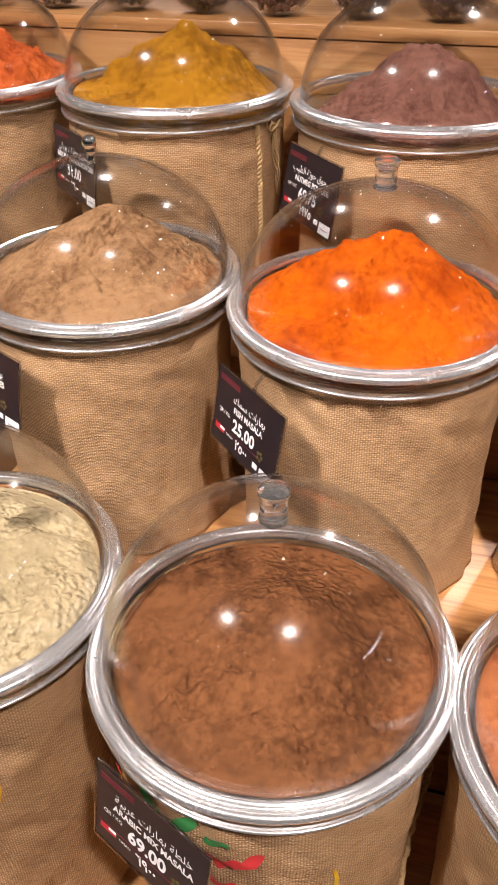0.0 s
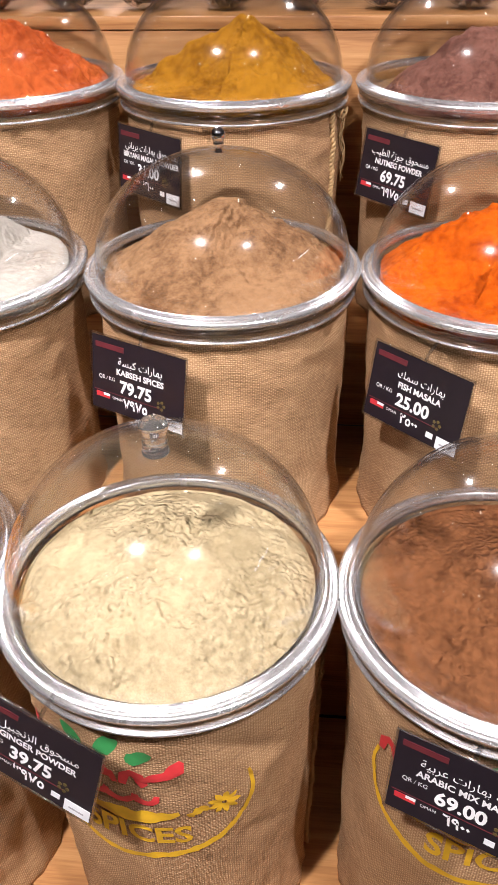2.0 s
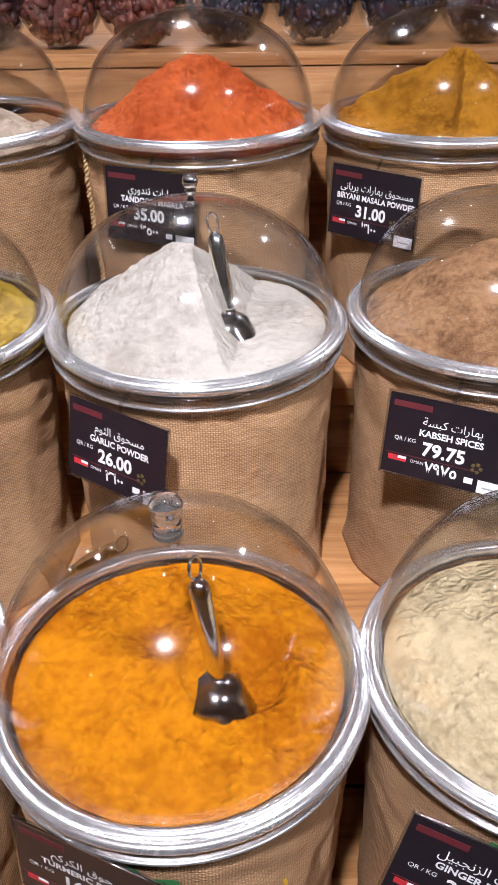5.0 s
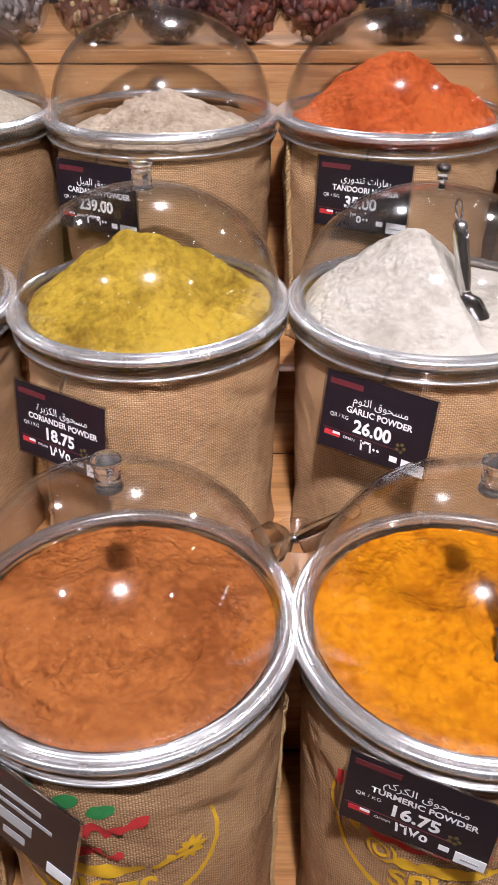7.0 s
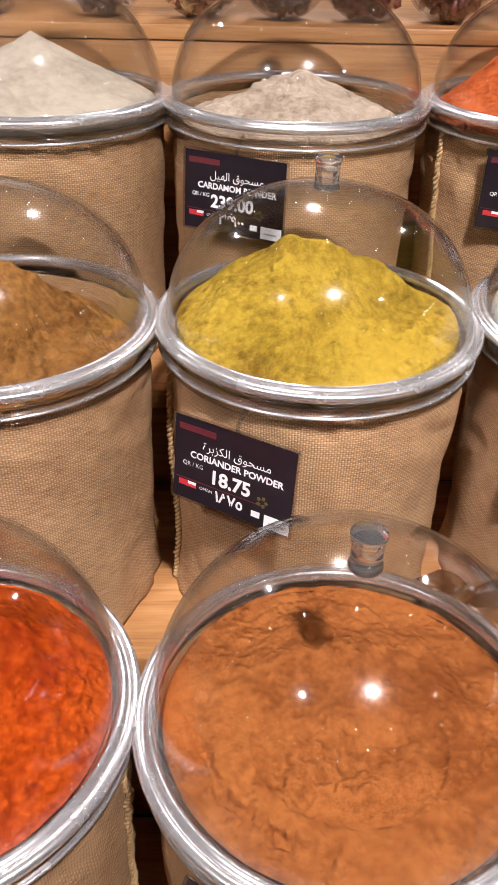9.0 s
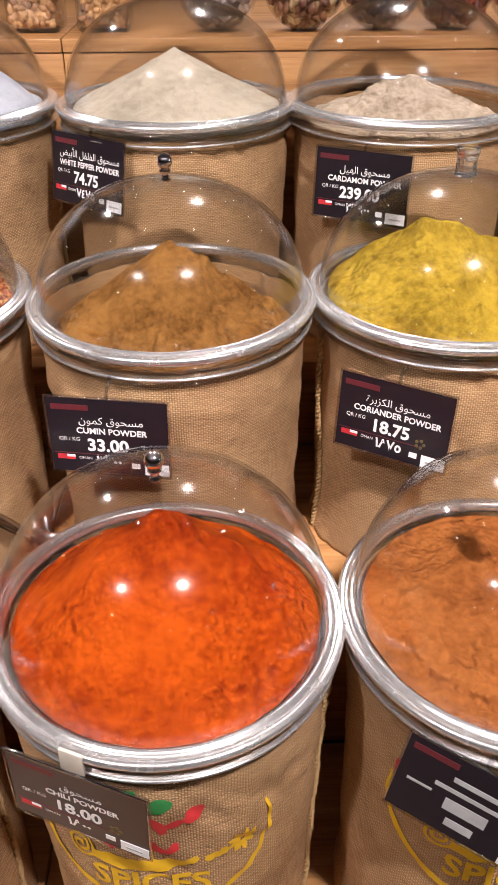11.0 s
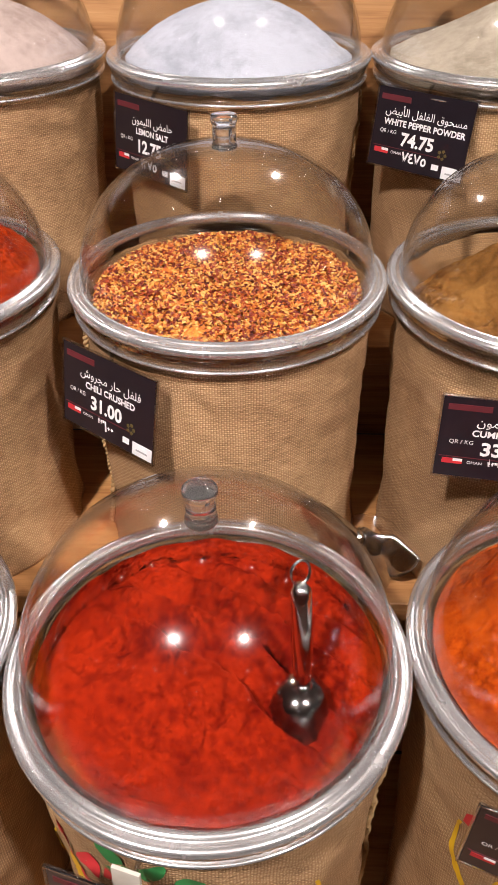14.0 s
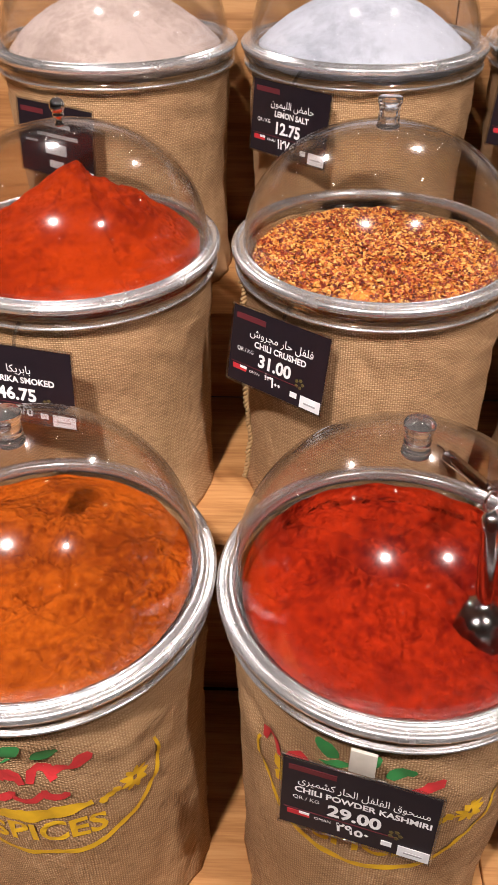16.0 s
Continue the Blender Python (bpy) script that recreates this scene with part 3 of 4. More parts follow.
tub("back", 0.335, 0.325, "burlap tub heaped with purple-brown nutmeg powder", P("nutmeg_powder", (0.110, 0.042, 0.031), (0.221, 0.101, 0.074)), -0.03, (0.01, 0.0, 0.075), mound, False, 17, 2.0)
tub("back", -0.020, 0.325, "burlap tub heaped with ochre biryani masala", P("ochre_masala", (0.215, 0.083, 0.005), (0.41, 0.185, 0.014)), -0.004, (0.012, 0.0, 0.090), mound, False, 18, 1.7, shape=dict(cuts=((0.060, 0.62, 0.95, 168, -0.022),)), seam=-25)
tub("back", -0.365, 0.322, "burlap tub heaped with orange-red tandoori masala", P("tandoori_masala", (0.37, 0.055, 0.012), (0.56, 0.125, 0.030)), -0.004, (0, 0, 0.088), mound, False, 19, 2.1, seam=200, shape=dict(slump=((-10, 0.012, 0.008),)))
tub("back", -0.708, 0.320, "half-full burlap tub of pale cardamom powder", P("cardamom_powder", (0.38, 0.29, 0.21), (0.56, 0.46, 0.36)), -0.03, (0.01, 0, 0.036), cone, False, 20, 1.5)
tub("back", -1.043, 0.325, "burlap tub heaped with cream white pepper", P("white_pepper", (0.420, 0.361, 0.277), (0.521, 0.454, 0.361), crumb=0.2), -0.004, (0, 0, 0.074), cone, False, 21, 0.35)
tub("back", -1.393, 0.330, "burlap tub heaped with white lemon salt crystals", P("lemon_salt", (0.499, 0.533, 0.619), (0.585, 0.619, 0.705), crumb=0.15), -0.004, (0, 0, 0.064), broad, False, 22, 0.3, seam=2)
tub("back", -1.748, 0.330, "burlap tub heaped with pale pink salt", P("pink_salt", (0.482, 0.370, 0.327), (0.585, 0.473, 0.430), crumb=0.4), -0.004, (0, 0, 0.066), broad, False, 23, 0.5)


def flakes(t, h, level, seed):
    """Crushed chili: small bent chips lying over one another on the filling."""
    rnd = random.Random(seed)
    verts, faces = [], []
    for _ in range(13000):
        r, a = 0.148 * math.sqrt(rnd.random()), rnd.uniform(0, 2 * math.pi)
        x, y = r * math.cos(a), r * math.sin(a)
        z = h + level + 0.016 * (1 - (r / 0.15) ** 2.2) + 0.004 * fbm(x * 22, y * 22, 5, 3) + rnd.uniform(0.001, 0.006)
        m = Matrix.Translation((x, y, z)) @ Euler((rnd.gauss(0, 0.5), rnd.gauss(0, 0.5), rnd.uniform(0, 6.3))).to_matrix().to_4x4()
        l, w, c = rnd.uniform(0.0014, 0.0034), rnd.uniform(0.0010, 0.0023), rnd.uniform(0.0003, 0.0012)
        n = len(verts)
        verts += [tuple(m @ Vector(p)) for p in ((-l, -w, 0), (l, -w * 0.7, c), (l * 0.8, w, 0), (-l * 0.9, w * 0.8, c), (0, 0, 0.0008 + c), (0, 0, -0.0008))]
        for i in range(4):
            j = (i + 1) % 4
            faces += [(n + i, n + j, n + 4), (n + j, n + i, n + 5)]
    me = bpy.data.meshes.new("chili_flakes")
    me.from_pydata(verts, [], faces)
    me.materials.append(flake_mat("chili_chips"))
    ob = new("chili_flakes", me)
    ob.parent = t
    tagged(ob, "red and yellow crushed chili flakes", kind="stuff")


flakes(FLAKE_TUB, ROW_RIM["mid"] - ROW_BASE["mid"], -0.020, 77)

# ---- writing ----
PENDING = []
FORMS = {"ا": (0xFE8D, 2), "أ": (0xFE83, 2), "ب": (0xFE8F, 4), "ة": (0xFE93, 2), "ت": (0xFE95, 4), "ث": (0xFE99, 4), "ج": (0xFE9D, 4), "ح": (0xFEA1, 4), "خ": (0xFEA5, 4),
         "د": (0xFEA9, 2), "ر": (0xFEAD, 2), "ز": (0xFEAF, 2), "س": (0xFEB1, 4), "ش": (0xFEB5, 4), "ص": (0xFEB9, 4), "ض": (0xFEBD, 4), "ط": (0xFEC1, 4), "ع": (0xFEC9, 4),
         "ف": (0xFED1, 4), "ق": (0xFED5, 4), "ك": (0xFED9, 4), "ل": (0xFEDD, 4), "م": (0xFEE1, 4), "ن": (0xFEE5, 4), "ه": (0xFEE9, 4), "و": (0xFEED, 2), "ي": (0xFEF1, 4)}


def shaped(text):
    """Arabic letters as their joined forms, in drawing order from the left."""
    out = []
    for i, ch in enumerate(text):
        if ch not in FORMS:
            out.append(ch)
            continue
        code, kinds = FORMS[ch]
        before = i > 0 and text[i - 1] in FORMS and FORMS[text[i - 1]][1] == 4
        after = kinds == 4 and i + 1 < len(text) and text[i + 1] in FORMS
        out.append(chr(code + (3 if before and after else 2 if after else 1 if before else 0)))
    return "".join(reversed(out))


def write(text, size, x, z, material, parent, name="lettering", width=None, align="CENTER", wrap=None, bold=0.0):
    """Raised flat letters in the x-z plane of the parent, made into a mesh later on."""
    cu = bpy.data.curves.new(name, "FONT")
    cu.body, cu.size, cu.align_x, cu.align_y, cu.resolution_u = text, size, align, "CENTER", 3
    cu.offset = bold
    ob = new(name, cu)
    PENDING.append((ob, x, z, material, parent, name, width, wrap))


def finish_writing():
    bpy.context.view_layer.update()
    dg = bpy.context.evaluated_depsgraph_get()
    for ob, x, z, material, parent, name, width, wrap in PENDING:
        me = bpy.data.meshes.new_from_object(ob.evaluated_get(dg))
        xs = [v.co.x for v in me.vertices] or [0]
        wide = max(xs) - min(xs)
        k = min(1.0, width / wide) if width and wide > 0 else 1.0
        for v in me.vertices:
            px, pz = v.co.x * k, v.co.y
            v.co = wrap(x + px, z + pz) if wrap else Vector((x + px, -0.0022, z + pz))
        me.materials.clear()
        me.materials.append(material)
        done = new(name, me)
        done.parent = parent
        data = ob.data
        bpy.data.objects.remove(ob)
        bpy.data.curves.remove(data)
    PENDING.clear()


def flat(points, material, parent, name, y=-0.0020, label=""):
    """A thin printed patch on the sign's face, from corner points."""
    bm = bmesh.new()
    a = [bm.verts.new((px, y, pz)) for px, pz in points]
    b = [bm.verts.new((px, y + 0.0004, pz)) for px, pz in points]
    bm.faces.new(a)
    bm.faces.new(list(reversed(b)))
    for i in range(len(a)):
        j = (i + 1) % len(a)
        bm.faces.new((a[i], b[i], b[j], a[j]))
    bmesh.ops.recalc_face_normals(bm, faces=bm.faces)
    return part(name, bm, material, parent, label, False)


def rect(x0, z0, x1, z1):
    return [(x0, z0), (x1, z0), (x1, z1), (x0, z1)]


DIM_RED = plain("dull_red_print", (0.10, 0.010, 0.016), 0.6)
GOLD = plain("dull_gold_print", (0.10, 0.075, 0.02), 0.6)
HOLDER = acrylic_mat("clear_sign_holder", (0.86, 0.86, 0.86), 0.08, 0.16)
TAPE = plain("white_tape", (0.5, 0.46, 0.4), 0.5)
plain_grey = plain("grey_print", (0.35, 0.35, 0.36), 0.6)
SW, SH = 0.134, 0.093


def price_sign(cx, cy, rim, tl, tr, drop, arabic, name, price, digits, lean=10.0, tape=False, round_corner=False):
    """A black price card in a clear holder; tl and tr are its upper corners from the tub's middle."""
    mx, my = cx + (tl[0] + tr[0]) / 2, cy + (tl[1] + tr[1]) / 2
    out = math.hypot(mx - cx, my - cy)
    if out < 0.169:
        mx, my = cx + (mx - cx) * 0.169 / out, cy + (my - cy) * 0.169 / out
    yaw = math.degrees(math.atan2(tr[1] - tl[1], tr[0] - tl[0]))
    roll = drop[1] if isinstance(drop, tuple) else 0.0
    dz = drop[0] if isinstance(drop, tuple) else drop
    m = pose(mx, my, rim + dz, 0, 0, yaw) @ pose(0, 0, 0, 0, roll, 0) @ pose(0, 0, 0, -lean, 0, 0)
    say = f"black price card reading {name.lower()} on a burlap tub" if name else "black price card in a clear holder on a burlap tub"
    s = thing("price_sign", say, "price sign", m, "price signs")
    w, h = SW / 2, SH
    card = box(SW, 0.0016, SH, (0, -0.0008, -h / 2), 0.0004, 1)
    part("card", card, CARD, s, "glossy black printed card", False)
    for x0, x1, z0, z1 in ((-w - 0.002, w + 0.002, 0.0002, 0.0022), (-w - 0.002, w + 0.002, -h - 0.0022, -h - 0.0002), (-w - 0.0022, -w - 0.0002, -h, 0), (w + 0.0002, w + 0.0022, -h, 0)):
        part("holder_edge", span(x0, x1, -0.0026, 0.0006, z0, z1, 0.0003), HOLDER, s, "clear plastic holder edge")
    part("hook", tube([(0.0, 0.002, -0.01), (0.0, 0.004, 0.006), (0.002, 0.010, 0.016), (0.002, 0.016, 0.020)], 0.0022, 8), HOLDER, s, "clear plastic hook")
    if tape:
        part("tape", span(-0.012, 0.010, -0.0010, 0.0022, 0.0024, 0.030, 0.0004), TAPE, s, "strip of white tape")
    flat(rect(-w * 0.92, -h * 0.155, -w * 0.30, -h * 0.085), DIM_RED, s, "brand_bar")
    if not name:
        for x0, x1, z0, z1 in ((-0.3, 0.4, 0.25, 0.31), (-0.5, 0.6, 0.40, 0.45), (-0.85, -0.5, 0.53, 0.56), (-0.3, 0.28, 0.54, 0.69), (-0.2, 0.18, 0.78, 0.88)):
            flat(rect(w * x0, -h * z1, w * x1, -h * z0), plain_grey, s, "print_bar")
        flat(rect(w * 0.58, -h * 0.985, w * 0.99, -h * 0.83), LABEL, s, "white_sticker", -0.0024)
        return s
    write(shaped(arabic), 0.0128, 0.004, -h * 0.285, WHITE, s, width=SW * 0.84)
    write(name, 0.0102, 0.004, -h * 0.425, WHITE, s, width=SW * 0.90, bold=0.0003)
    write("QR / KG", 0.0066, -w * 0.66, -h * 0.545, WHITE, s)
    write(price, 0.0212, -w * 0.02, -h * 0.62, WHITE, s, width=SW * 0.44, bold=0.0007)
    write(digits, 0.0165, -w * 0.02, -h * 0.835, WHITE, s, width=SW * 0.34, bold=0.0005)
    flat(rect(-w * 0.95, -h * 0.745, w * 0.55, -h * 0.738), DIM_RED, s, "rule")
    flat(rect(-w * 0.90, -h * 0.83, -w * 0.74, -h * 0.765), RED, s, "flag_red")
    flat(rect(-w * 0.74, -h * 0.797, -w * 0.60, -h * 0.765), WHITE, s, "flag_white")
    flat(rect(-w * 0.74, -h * 0.83, -w * 0.60, -h * 0.799), PRINT_RED, s, "flag_stripe")
    write("OMAN", 0.0050, -w * 0.42, -h * 0.80, WHITE, s)
    for k in range(5):
        a = 2 * math.pi * k / 5
        flat([(w * 0.52 + 0.0045 * math.cos(a) + 0.0022 * math.cos(a + b), -h * 0.70 + 0.0045 * math.sin(a) + 0.0022 * math.sin(a + b)) for b in (0, 1.3, 2.6, 3.9, 5.2)], GOLD, s, "gold_leaf")
    flat(rect(w * 0.36, -h * 0.905, w * 0.50, -h * 0.835), LABEL, s, "small_sticker")
    flat(rect(w * 0.58, -h * 0.985, w * 0.99, -h * 0.83), LABEL, s, "white_sticker", -0.0024)
    flat(rect(w * 0.66, -h * 0.925, w * 0.90, -h * 0.905), plain_grey, s, "date_bar", -0.0028)
    return s


FR, MR, BR = 0.914, ROW_RIM["mid"], ROW_RIM["back"]
price_sign(0.325, -0.385, FR, (-0.118, -0.140), (0.006, -0.196), -0.034, "خلطة بهارات عربية", "ARABIC MIX MASALA", "69.00", "٦٩٠٠")
price_sign(-0.021, -0.383, FR, (-0.149, -0.146), (-0.023, -0.192), (-0.020, 11), "مسحوق الزنجبيل", "GINGER POWDER", "39.75", "٣٩٧٥", 10)
price_sign(-0.360, -0.386, FR, (-0.122, -0.126), (0.002, -0.178), (-0.032, 3), "مسحوق الكركم", "TURMERIC POWDER", "16.75", "١٦٧٥", 2)
price_sign(-0.698, -0.384, FR, (-0.126, -0.126), (-0.010, -0.196), (-0.034, 8), "", "", "", "", 8)
price_sign(-1.042, -0.378, FR, (-0.137, -0.133), (-0.003, -0.186), (-0.032, 3), "مسحوق", "CHILI POWDER", "18.00", "١٨٠٠", -2, True)
price_sign(-1.391, -0.396, FR, (-0.111, -0.167), (0.022, -0.205), -0.041, "مسحوق الفلفل الحار كشميري", "CHILI POWDER KASHMIRI", "29.00", "٢٩٥٠", 4, True)
price_sign(0.345, -0.005, MR, (-0.156, -0.110), (-0.052, -0.205), -0.040, "بهارات سمك", "FISH MASALA", "25.00", "٢٥٠٠")
price_sign(-0.004, 0.0, MR, (-0.141, -0.135), (-0.016, -0.196), -0.030, "بهارات كبسة", "KABSEH SPICES", "79.75", "٧٩٧٥")
price_sign(-0.356, -0.018, MR, (-0.131, -0.122), (-0.016, -0.200), -0.028, "مسحوق الثوم", "GARLIC POWDER", "26.00", "٢٦٠٠")
price_sign(-0.700, -0.014, MR, (-0.146, -0.123), (-0.030, -0.194), -0.044, "مسحوق الكزبرة", "CORIANDER POWDER", "18.75", "١٨٧٥", 6)
price_sign(-1.042, -0.024, MR, (-0.133, -0.164), (0.001, -0.186), -0.041, "مسحوق كمون", "CUMIN POWDER", "33.00", "٣٣٠٠", 3)
price_sign(-1.392, -0.016, MR, (-0.170, -0.087), (-0.056, -0.172), -0.033, "فلفل حار مجروش", "CHILI CRUSHED", "31.00", "٣١٠٠")
price_sign(-1.756, -0.020, MR, (-0.100, -0.170), (0.028, -0.200), -0.034, "بابريكا", "PAPRIKA SMOKED", "46.75", "٤٦٧٥", 6)
price_sign(0.335, 0.325, BR, (-0.152, -0.066), (-0.052, -0.172), -0.046, "مسحوق جوزة الطيب", "NUTMEG POWDER", "69.75", "٦٩٧٥")
price_sign(-0.020, 0.325, BR, (-0.153, -0.072), (-0.040, -0.164), -0.040, "مسحوق بهارات برياني", "BIRYANI MASALA POWDER", "31.00", "٣١٠٠", 5)
price_sign(-0.365, 0.322, BR, (-0.113, -0.126), (0.003, -0.184), -0.028, "بهارات تندوري", "TANDOORI MASALA", "35.00", "٣٥٠٠", 4)
price_sign(-0.708, 0.320, BR, (-0.116, -0.072), (0.006, -0.136), -0.034, "مسحوق الهيل", "CARDAMOM POWDER", "239.00", "٢٣٩٠٠", 4)
price_sign(-1.043, 0.325, BR, (-0.152, -0.058), (-0.038, -0.146), -0.018, "مسحوق الفلفل الأبيض", "WHITE PEPPER POWDER", "74.75", "٧٤٧٥")
price_sign(-1.393, 0.330, BR, (-0.163, -0.077), (-0.037, -0.188), -0.026, "حامض الليمون", "LEMON SALT", "12.75", "١٢٧٥", 6)
price_sign(-1.748, 0.330, BR, (-0.110, -0.100), (0.004, -0.170), -0.045, "", "", "", "", 6)


# ---- printed emblem on the front tubs ----
def emblem(t, seed, turn, flare=0.008):
    """Ink on the burlap: a yellow ring open at the top, a red word as bars, green leaves and the word below."""
    h = ROW_RIM["front"] - ROW_BASE["front"]
    top = h - 0.005 - 0.026

    def wrap(s, z):
        a = radians(-90 + turn) + 0.88 * s / 0.155
        zz = h + z
        r = sleeve_radius(a, max(0.0, min(1.0, zz / top)), zz, seed, flare) + 0.0012
        return Vector((r * math.cos(a), r * math.sin(a), zz))

    def ribbon(name, pts, widths, material):
        bm = bmesh.new()
        prev = None
        n = len(pts)
        for i, (s, z) in enumerate(pts):
            s0, z0 = pts[max(i - 1, 0)]
            s1, z1 = pts[min(i + 1, n - 1)]
            ds, dz = s1 - s0, z1 - z0
            ln = math.hypot(ds, dz) or 1
            w = (widths[i] if isinstance(widths, list) else widths) * 0.62
            w *= 1 + 0.25 * noise.noise(Vector((s * 300, z * 300, seed)))
            row = [bm.verts.new(wrap(s - dz / ln * w * k, z + ds / ln * w * k)) for k in (-1, 0, 1)]
            if prev:
                for a in range(2):
                    bm.faces.new((prev[a], prev[a + 1], row[a + 1], row[a]))
            prev = row
        part(name, bm, material, t, "", True)

    def arc(cs, cz, r, a0, a1, n=24, k=1.0):
        return [(cs + r * math.cos(radians(a0 + (a1 - a0) * i / n)), cz + k * r * math.sin(radians(a0 + (a1 - a0) * i / n))) for i in range(n + 1)]

    ribbon("yellow_ring", arc(0, -0.145, 0.142, 16, -196, 76, 0.76), [0.003 + 0.0045 * math.sin(math.pi * i / 76) for i in range(77)], PRINT_YELLOW)
    ribbon("yellow_leaf", [(-0.112 + 0.008 * math.sin(i * 0.35), -0.120 - 0.0050 * i) for i in range(10)], [0.002, 0.008, 0.012, 0.014, 0.012, 0.006, 0.010, 0.012, 0.009, 0.002], PRINT_YELLOW)
    ribbon("yellow_swirl", [(-0.074 + (0.003 + 0.0006 * i) * math.cos(i * 0.5), -0.168 + (0.003 + 0.0006 * i) * math.sin(i * 0.5)) for i in range(28)], 0.003, PRINT_YELLOW)
    ribbon("yellow_pod", [(-0.058 + 0.0058 * i, -0.172 - 0.006 * math.sin(i / 20 * math.pi) + 0.0004 * i) for i in range(21)], [0.004 + 0.014 * math.sin(math.pi * (0.15 + 0.8 * i / 20)) for i in range(21)], PRINT_YELLOW)
    ribbon("yellow_clove", [(0.066 + 0.0040 * i, -0.172 + 0.0022 * i) for i in range(7)], [0.006, 0.010, 0.006, 0.010, 0.007, 0.013, 0.004], PRINT_YELLOW)
    for k in range(9):
        a = 2 * math.pi * k / 9
        ribbon("yellow_petal", [(0.108 + d * math.cos(a), -0.158 + d * math.sin(a)) for d in (0.003, 0.007, 0.011, 0.015, 0.019)], [0.002, 0.005, 0.006, 0.005, 0.001], PRINT_YELLOW)
    for s, z, a, k in ((-0.052, -0.060, 2.3, 1.0), (-0.012, -0.062, 0.6, 1.0), (0.022, -0.071, 0.4, 0.95), (-0.036, -0.079, 0.08, 1.5)):
        ribbon("green_leaf", [(s + k * d * math.cos(a), z + k * d * math.sin(a)) for d in (-0.016, -0.010, -0.003, 0.004, 0.011, 0.016)], [w * (0.5 if k > 1.2 else 1.0) for w in (0.003, 0.012, 0.015, 0.014, 0.010, 0.003)], PRINT_GREEN)
    for i, (s, tall) in enumerate(((-0.120, 0.024), (-0.086, 0.020), (-0.052, 0.018), (-0.020, 0.020), (0.012, 0.020))):
        lean = 0.004 * (i % 2)
        ribbon("red_stroke", [(s - 0.011, -0.114), (s - 0.007 + lean, -0.114 + tall * 0.8), (s + lean, -0.114 + tall), (s + 0.008, -0.114 + tall * 0.75), (s + 0.010, -0.114 + tall * 0.35), (s + 0.013, -0.116)],
               [0.006, 0.009, 0.010, 0.010, 0.009, 0.006], PRINT_RED)
        if i % 2:
            ribbon("red_bar", [(s - 0.008, -0.106), (s, -0.105), (s + 0.009, -0.106)], 0.006, PRINT_RED)
    ribbon("red_swoosh", [(0.022 + 0.0055 * i, -0.110 + 0.0032 * i + 0.003 * math.sin(i * 0.9)) for i in range(9)], [0.004, 0.008, 0.009, 0.009, 0.008, 0.010, 0.014, 0.014, 0.005], PRINT_RED)
    for s, wide in ((-0.078, 0.020), (-0.040, 0.016), (-0.006, 0.016), (0.024, 0.012)):
        ribbon("red_hook", [(s + wide * math.cos(b), -0.134 + 0.012 * math.sin(b)) for b in (2.7, 3.3, 3.9, 4.5, 5.1, 5.7, 6.2)], [0.005, 0.008, 0.009, 0.009, 0.009, 0.008, 0.005], PRINT_RED)
    write("SPICES", 0.046, 0.004, -0.208, PRINT_YELLOW, t, "lettering", 0.16, "CENTER", wrap, 0.0012)


for ob, seed, turn in EMBLEMS:
    emblem(ob, seed, turn)

# ---- scoops ----
def scoop(foot, tip, turn, label, metal, tilt=62.0):
    """A steel scoop: a half-round blade, a neck and a tubular handle with a hanging ring. foot: where the neck meets the powder, tip: the handle's end."""
    foot, tip = Vector(foot), Vector(tip)
    d = (tip - foot)
    length = d.length
    q = d.to_track_quat("Z", "Y").to_matrix().to_4x4()
    t = thing("scoop", label, "scoop", Matrix.Translation(foot) @ q @ pose(0, 0, 0, 0, 0, turn), "scoops")
    bm = bmesh.new()
    rows, cols, rad = 10, 16, 0.029
    grid = []
    for k in range(rows + 1):
        z = 0.008 - 0.075 * k / rows
        spread = radians(62 + 38 * min(1, k / 3))
        ring = []
        for i in range(cols + 1):
            a = -spread + 2 * spread * i / cols
            rr = rad * (0.25 + 0.75 * min(1, (k / 3) ** 0.6))
            ring.append(bm.verts.new((rr * math.sin(a), rad * 0.6 - rr * math.cos(a), z)))
        grid.append(ring)
    for a, b in zip(grid, grid[1:]):
        for i in range(cols):
            bm.faces.new((a[i], a[i + 1], b[i + 1], b[i]))
    bmesh.ops.solidify(bm, geom=list(bm.faces), thickness=0.0012)
    blade = part("blade", bm, metal, t)
    blade.rotation_euler = (radians(-tilt), 0, 0)
    blade.location.z = 0.010 if tilt > 20 else 0.0
    part("neck", lathe([(0, -0.004), (0.0075, -0.003), (0.0085, 0.004), (0.0070, 0.012), (0, 0.012)], 20), metal, t)
    part("handle", lathe([(0, 0.008), (0.0062, 0.008), (0.0072, 0.014), (0.0088, 0.03), (0.0092, length - 0.02), (0.0085, length - 0.008), (0.004, length - 0.002), (0, length - 0.002)], 24), metal, t)
    part("hanging_ring", tube([(0.009 * math.sin(a), 0, length + 0.008 - 0.011 * math.cos(a)) for a in [2 * math.pi * i / 20 for i in range(21)]], 0.0014, 6, False), metal, t)
    return t


scoop((-1.309, -0.420, 0.890), (-1.314, -0.392, 0.998), 200, "polished steel scoop standing in red chili powder", STEEL, 24.0)
scoop((-0.322, -0.416, 0.916), (-0.338, -0.396, 1.028), 205, "polished steel scoop standing in turmeric powder", STEEL, 24.0)
scoop((-0.316, -0.047, 1.098), (-0.332, -0.024, 1.194), 200, "polished steel scoop standing in garlic powder", STEEL, 26.0)


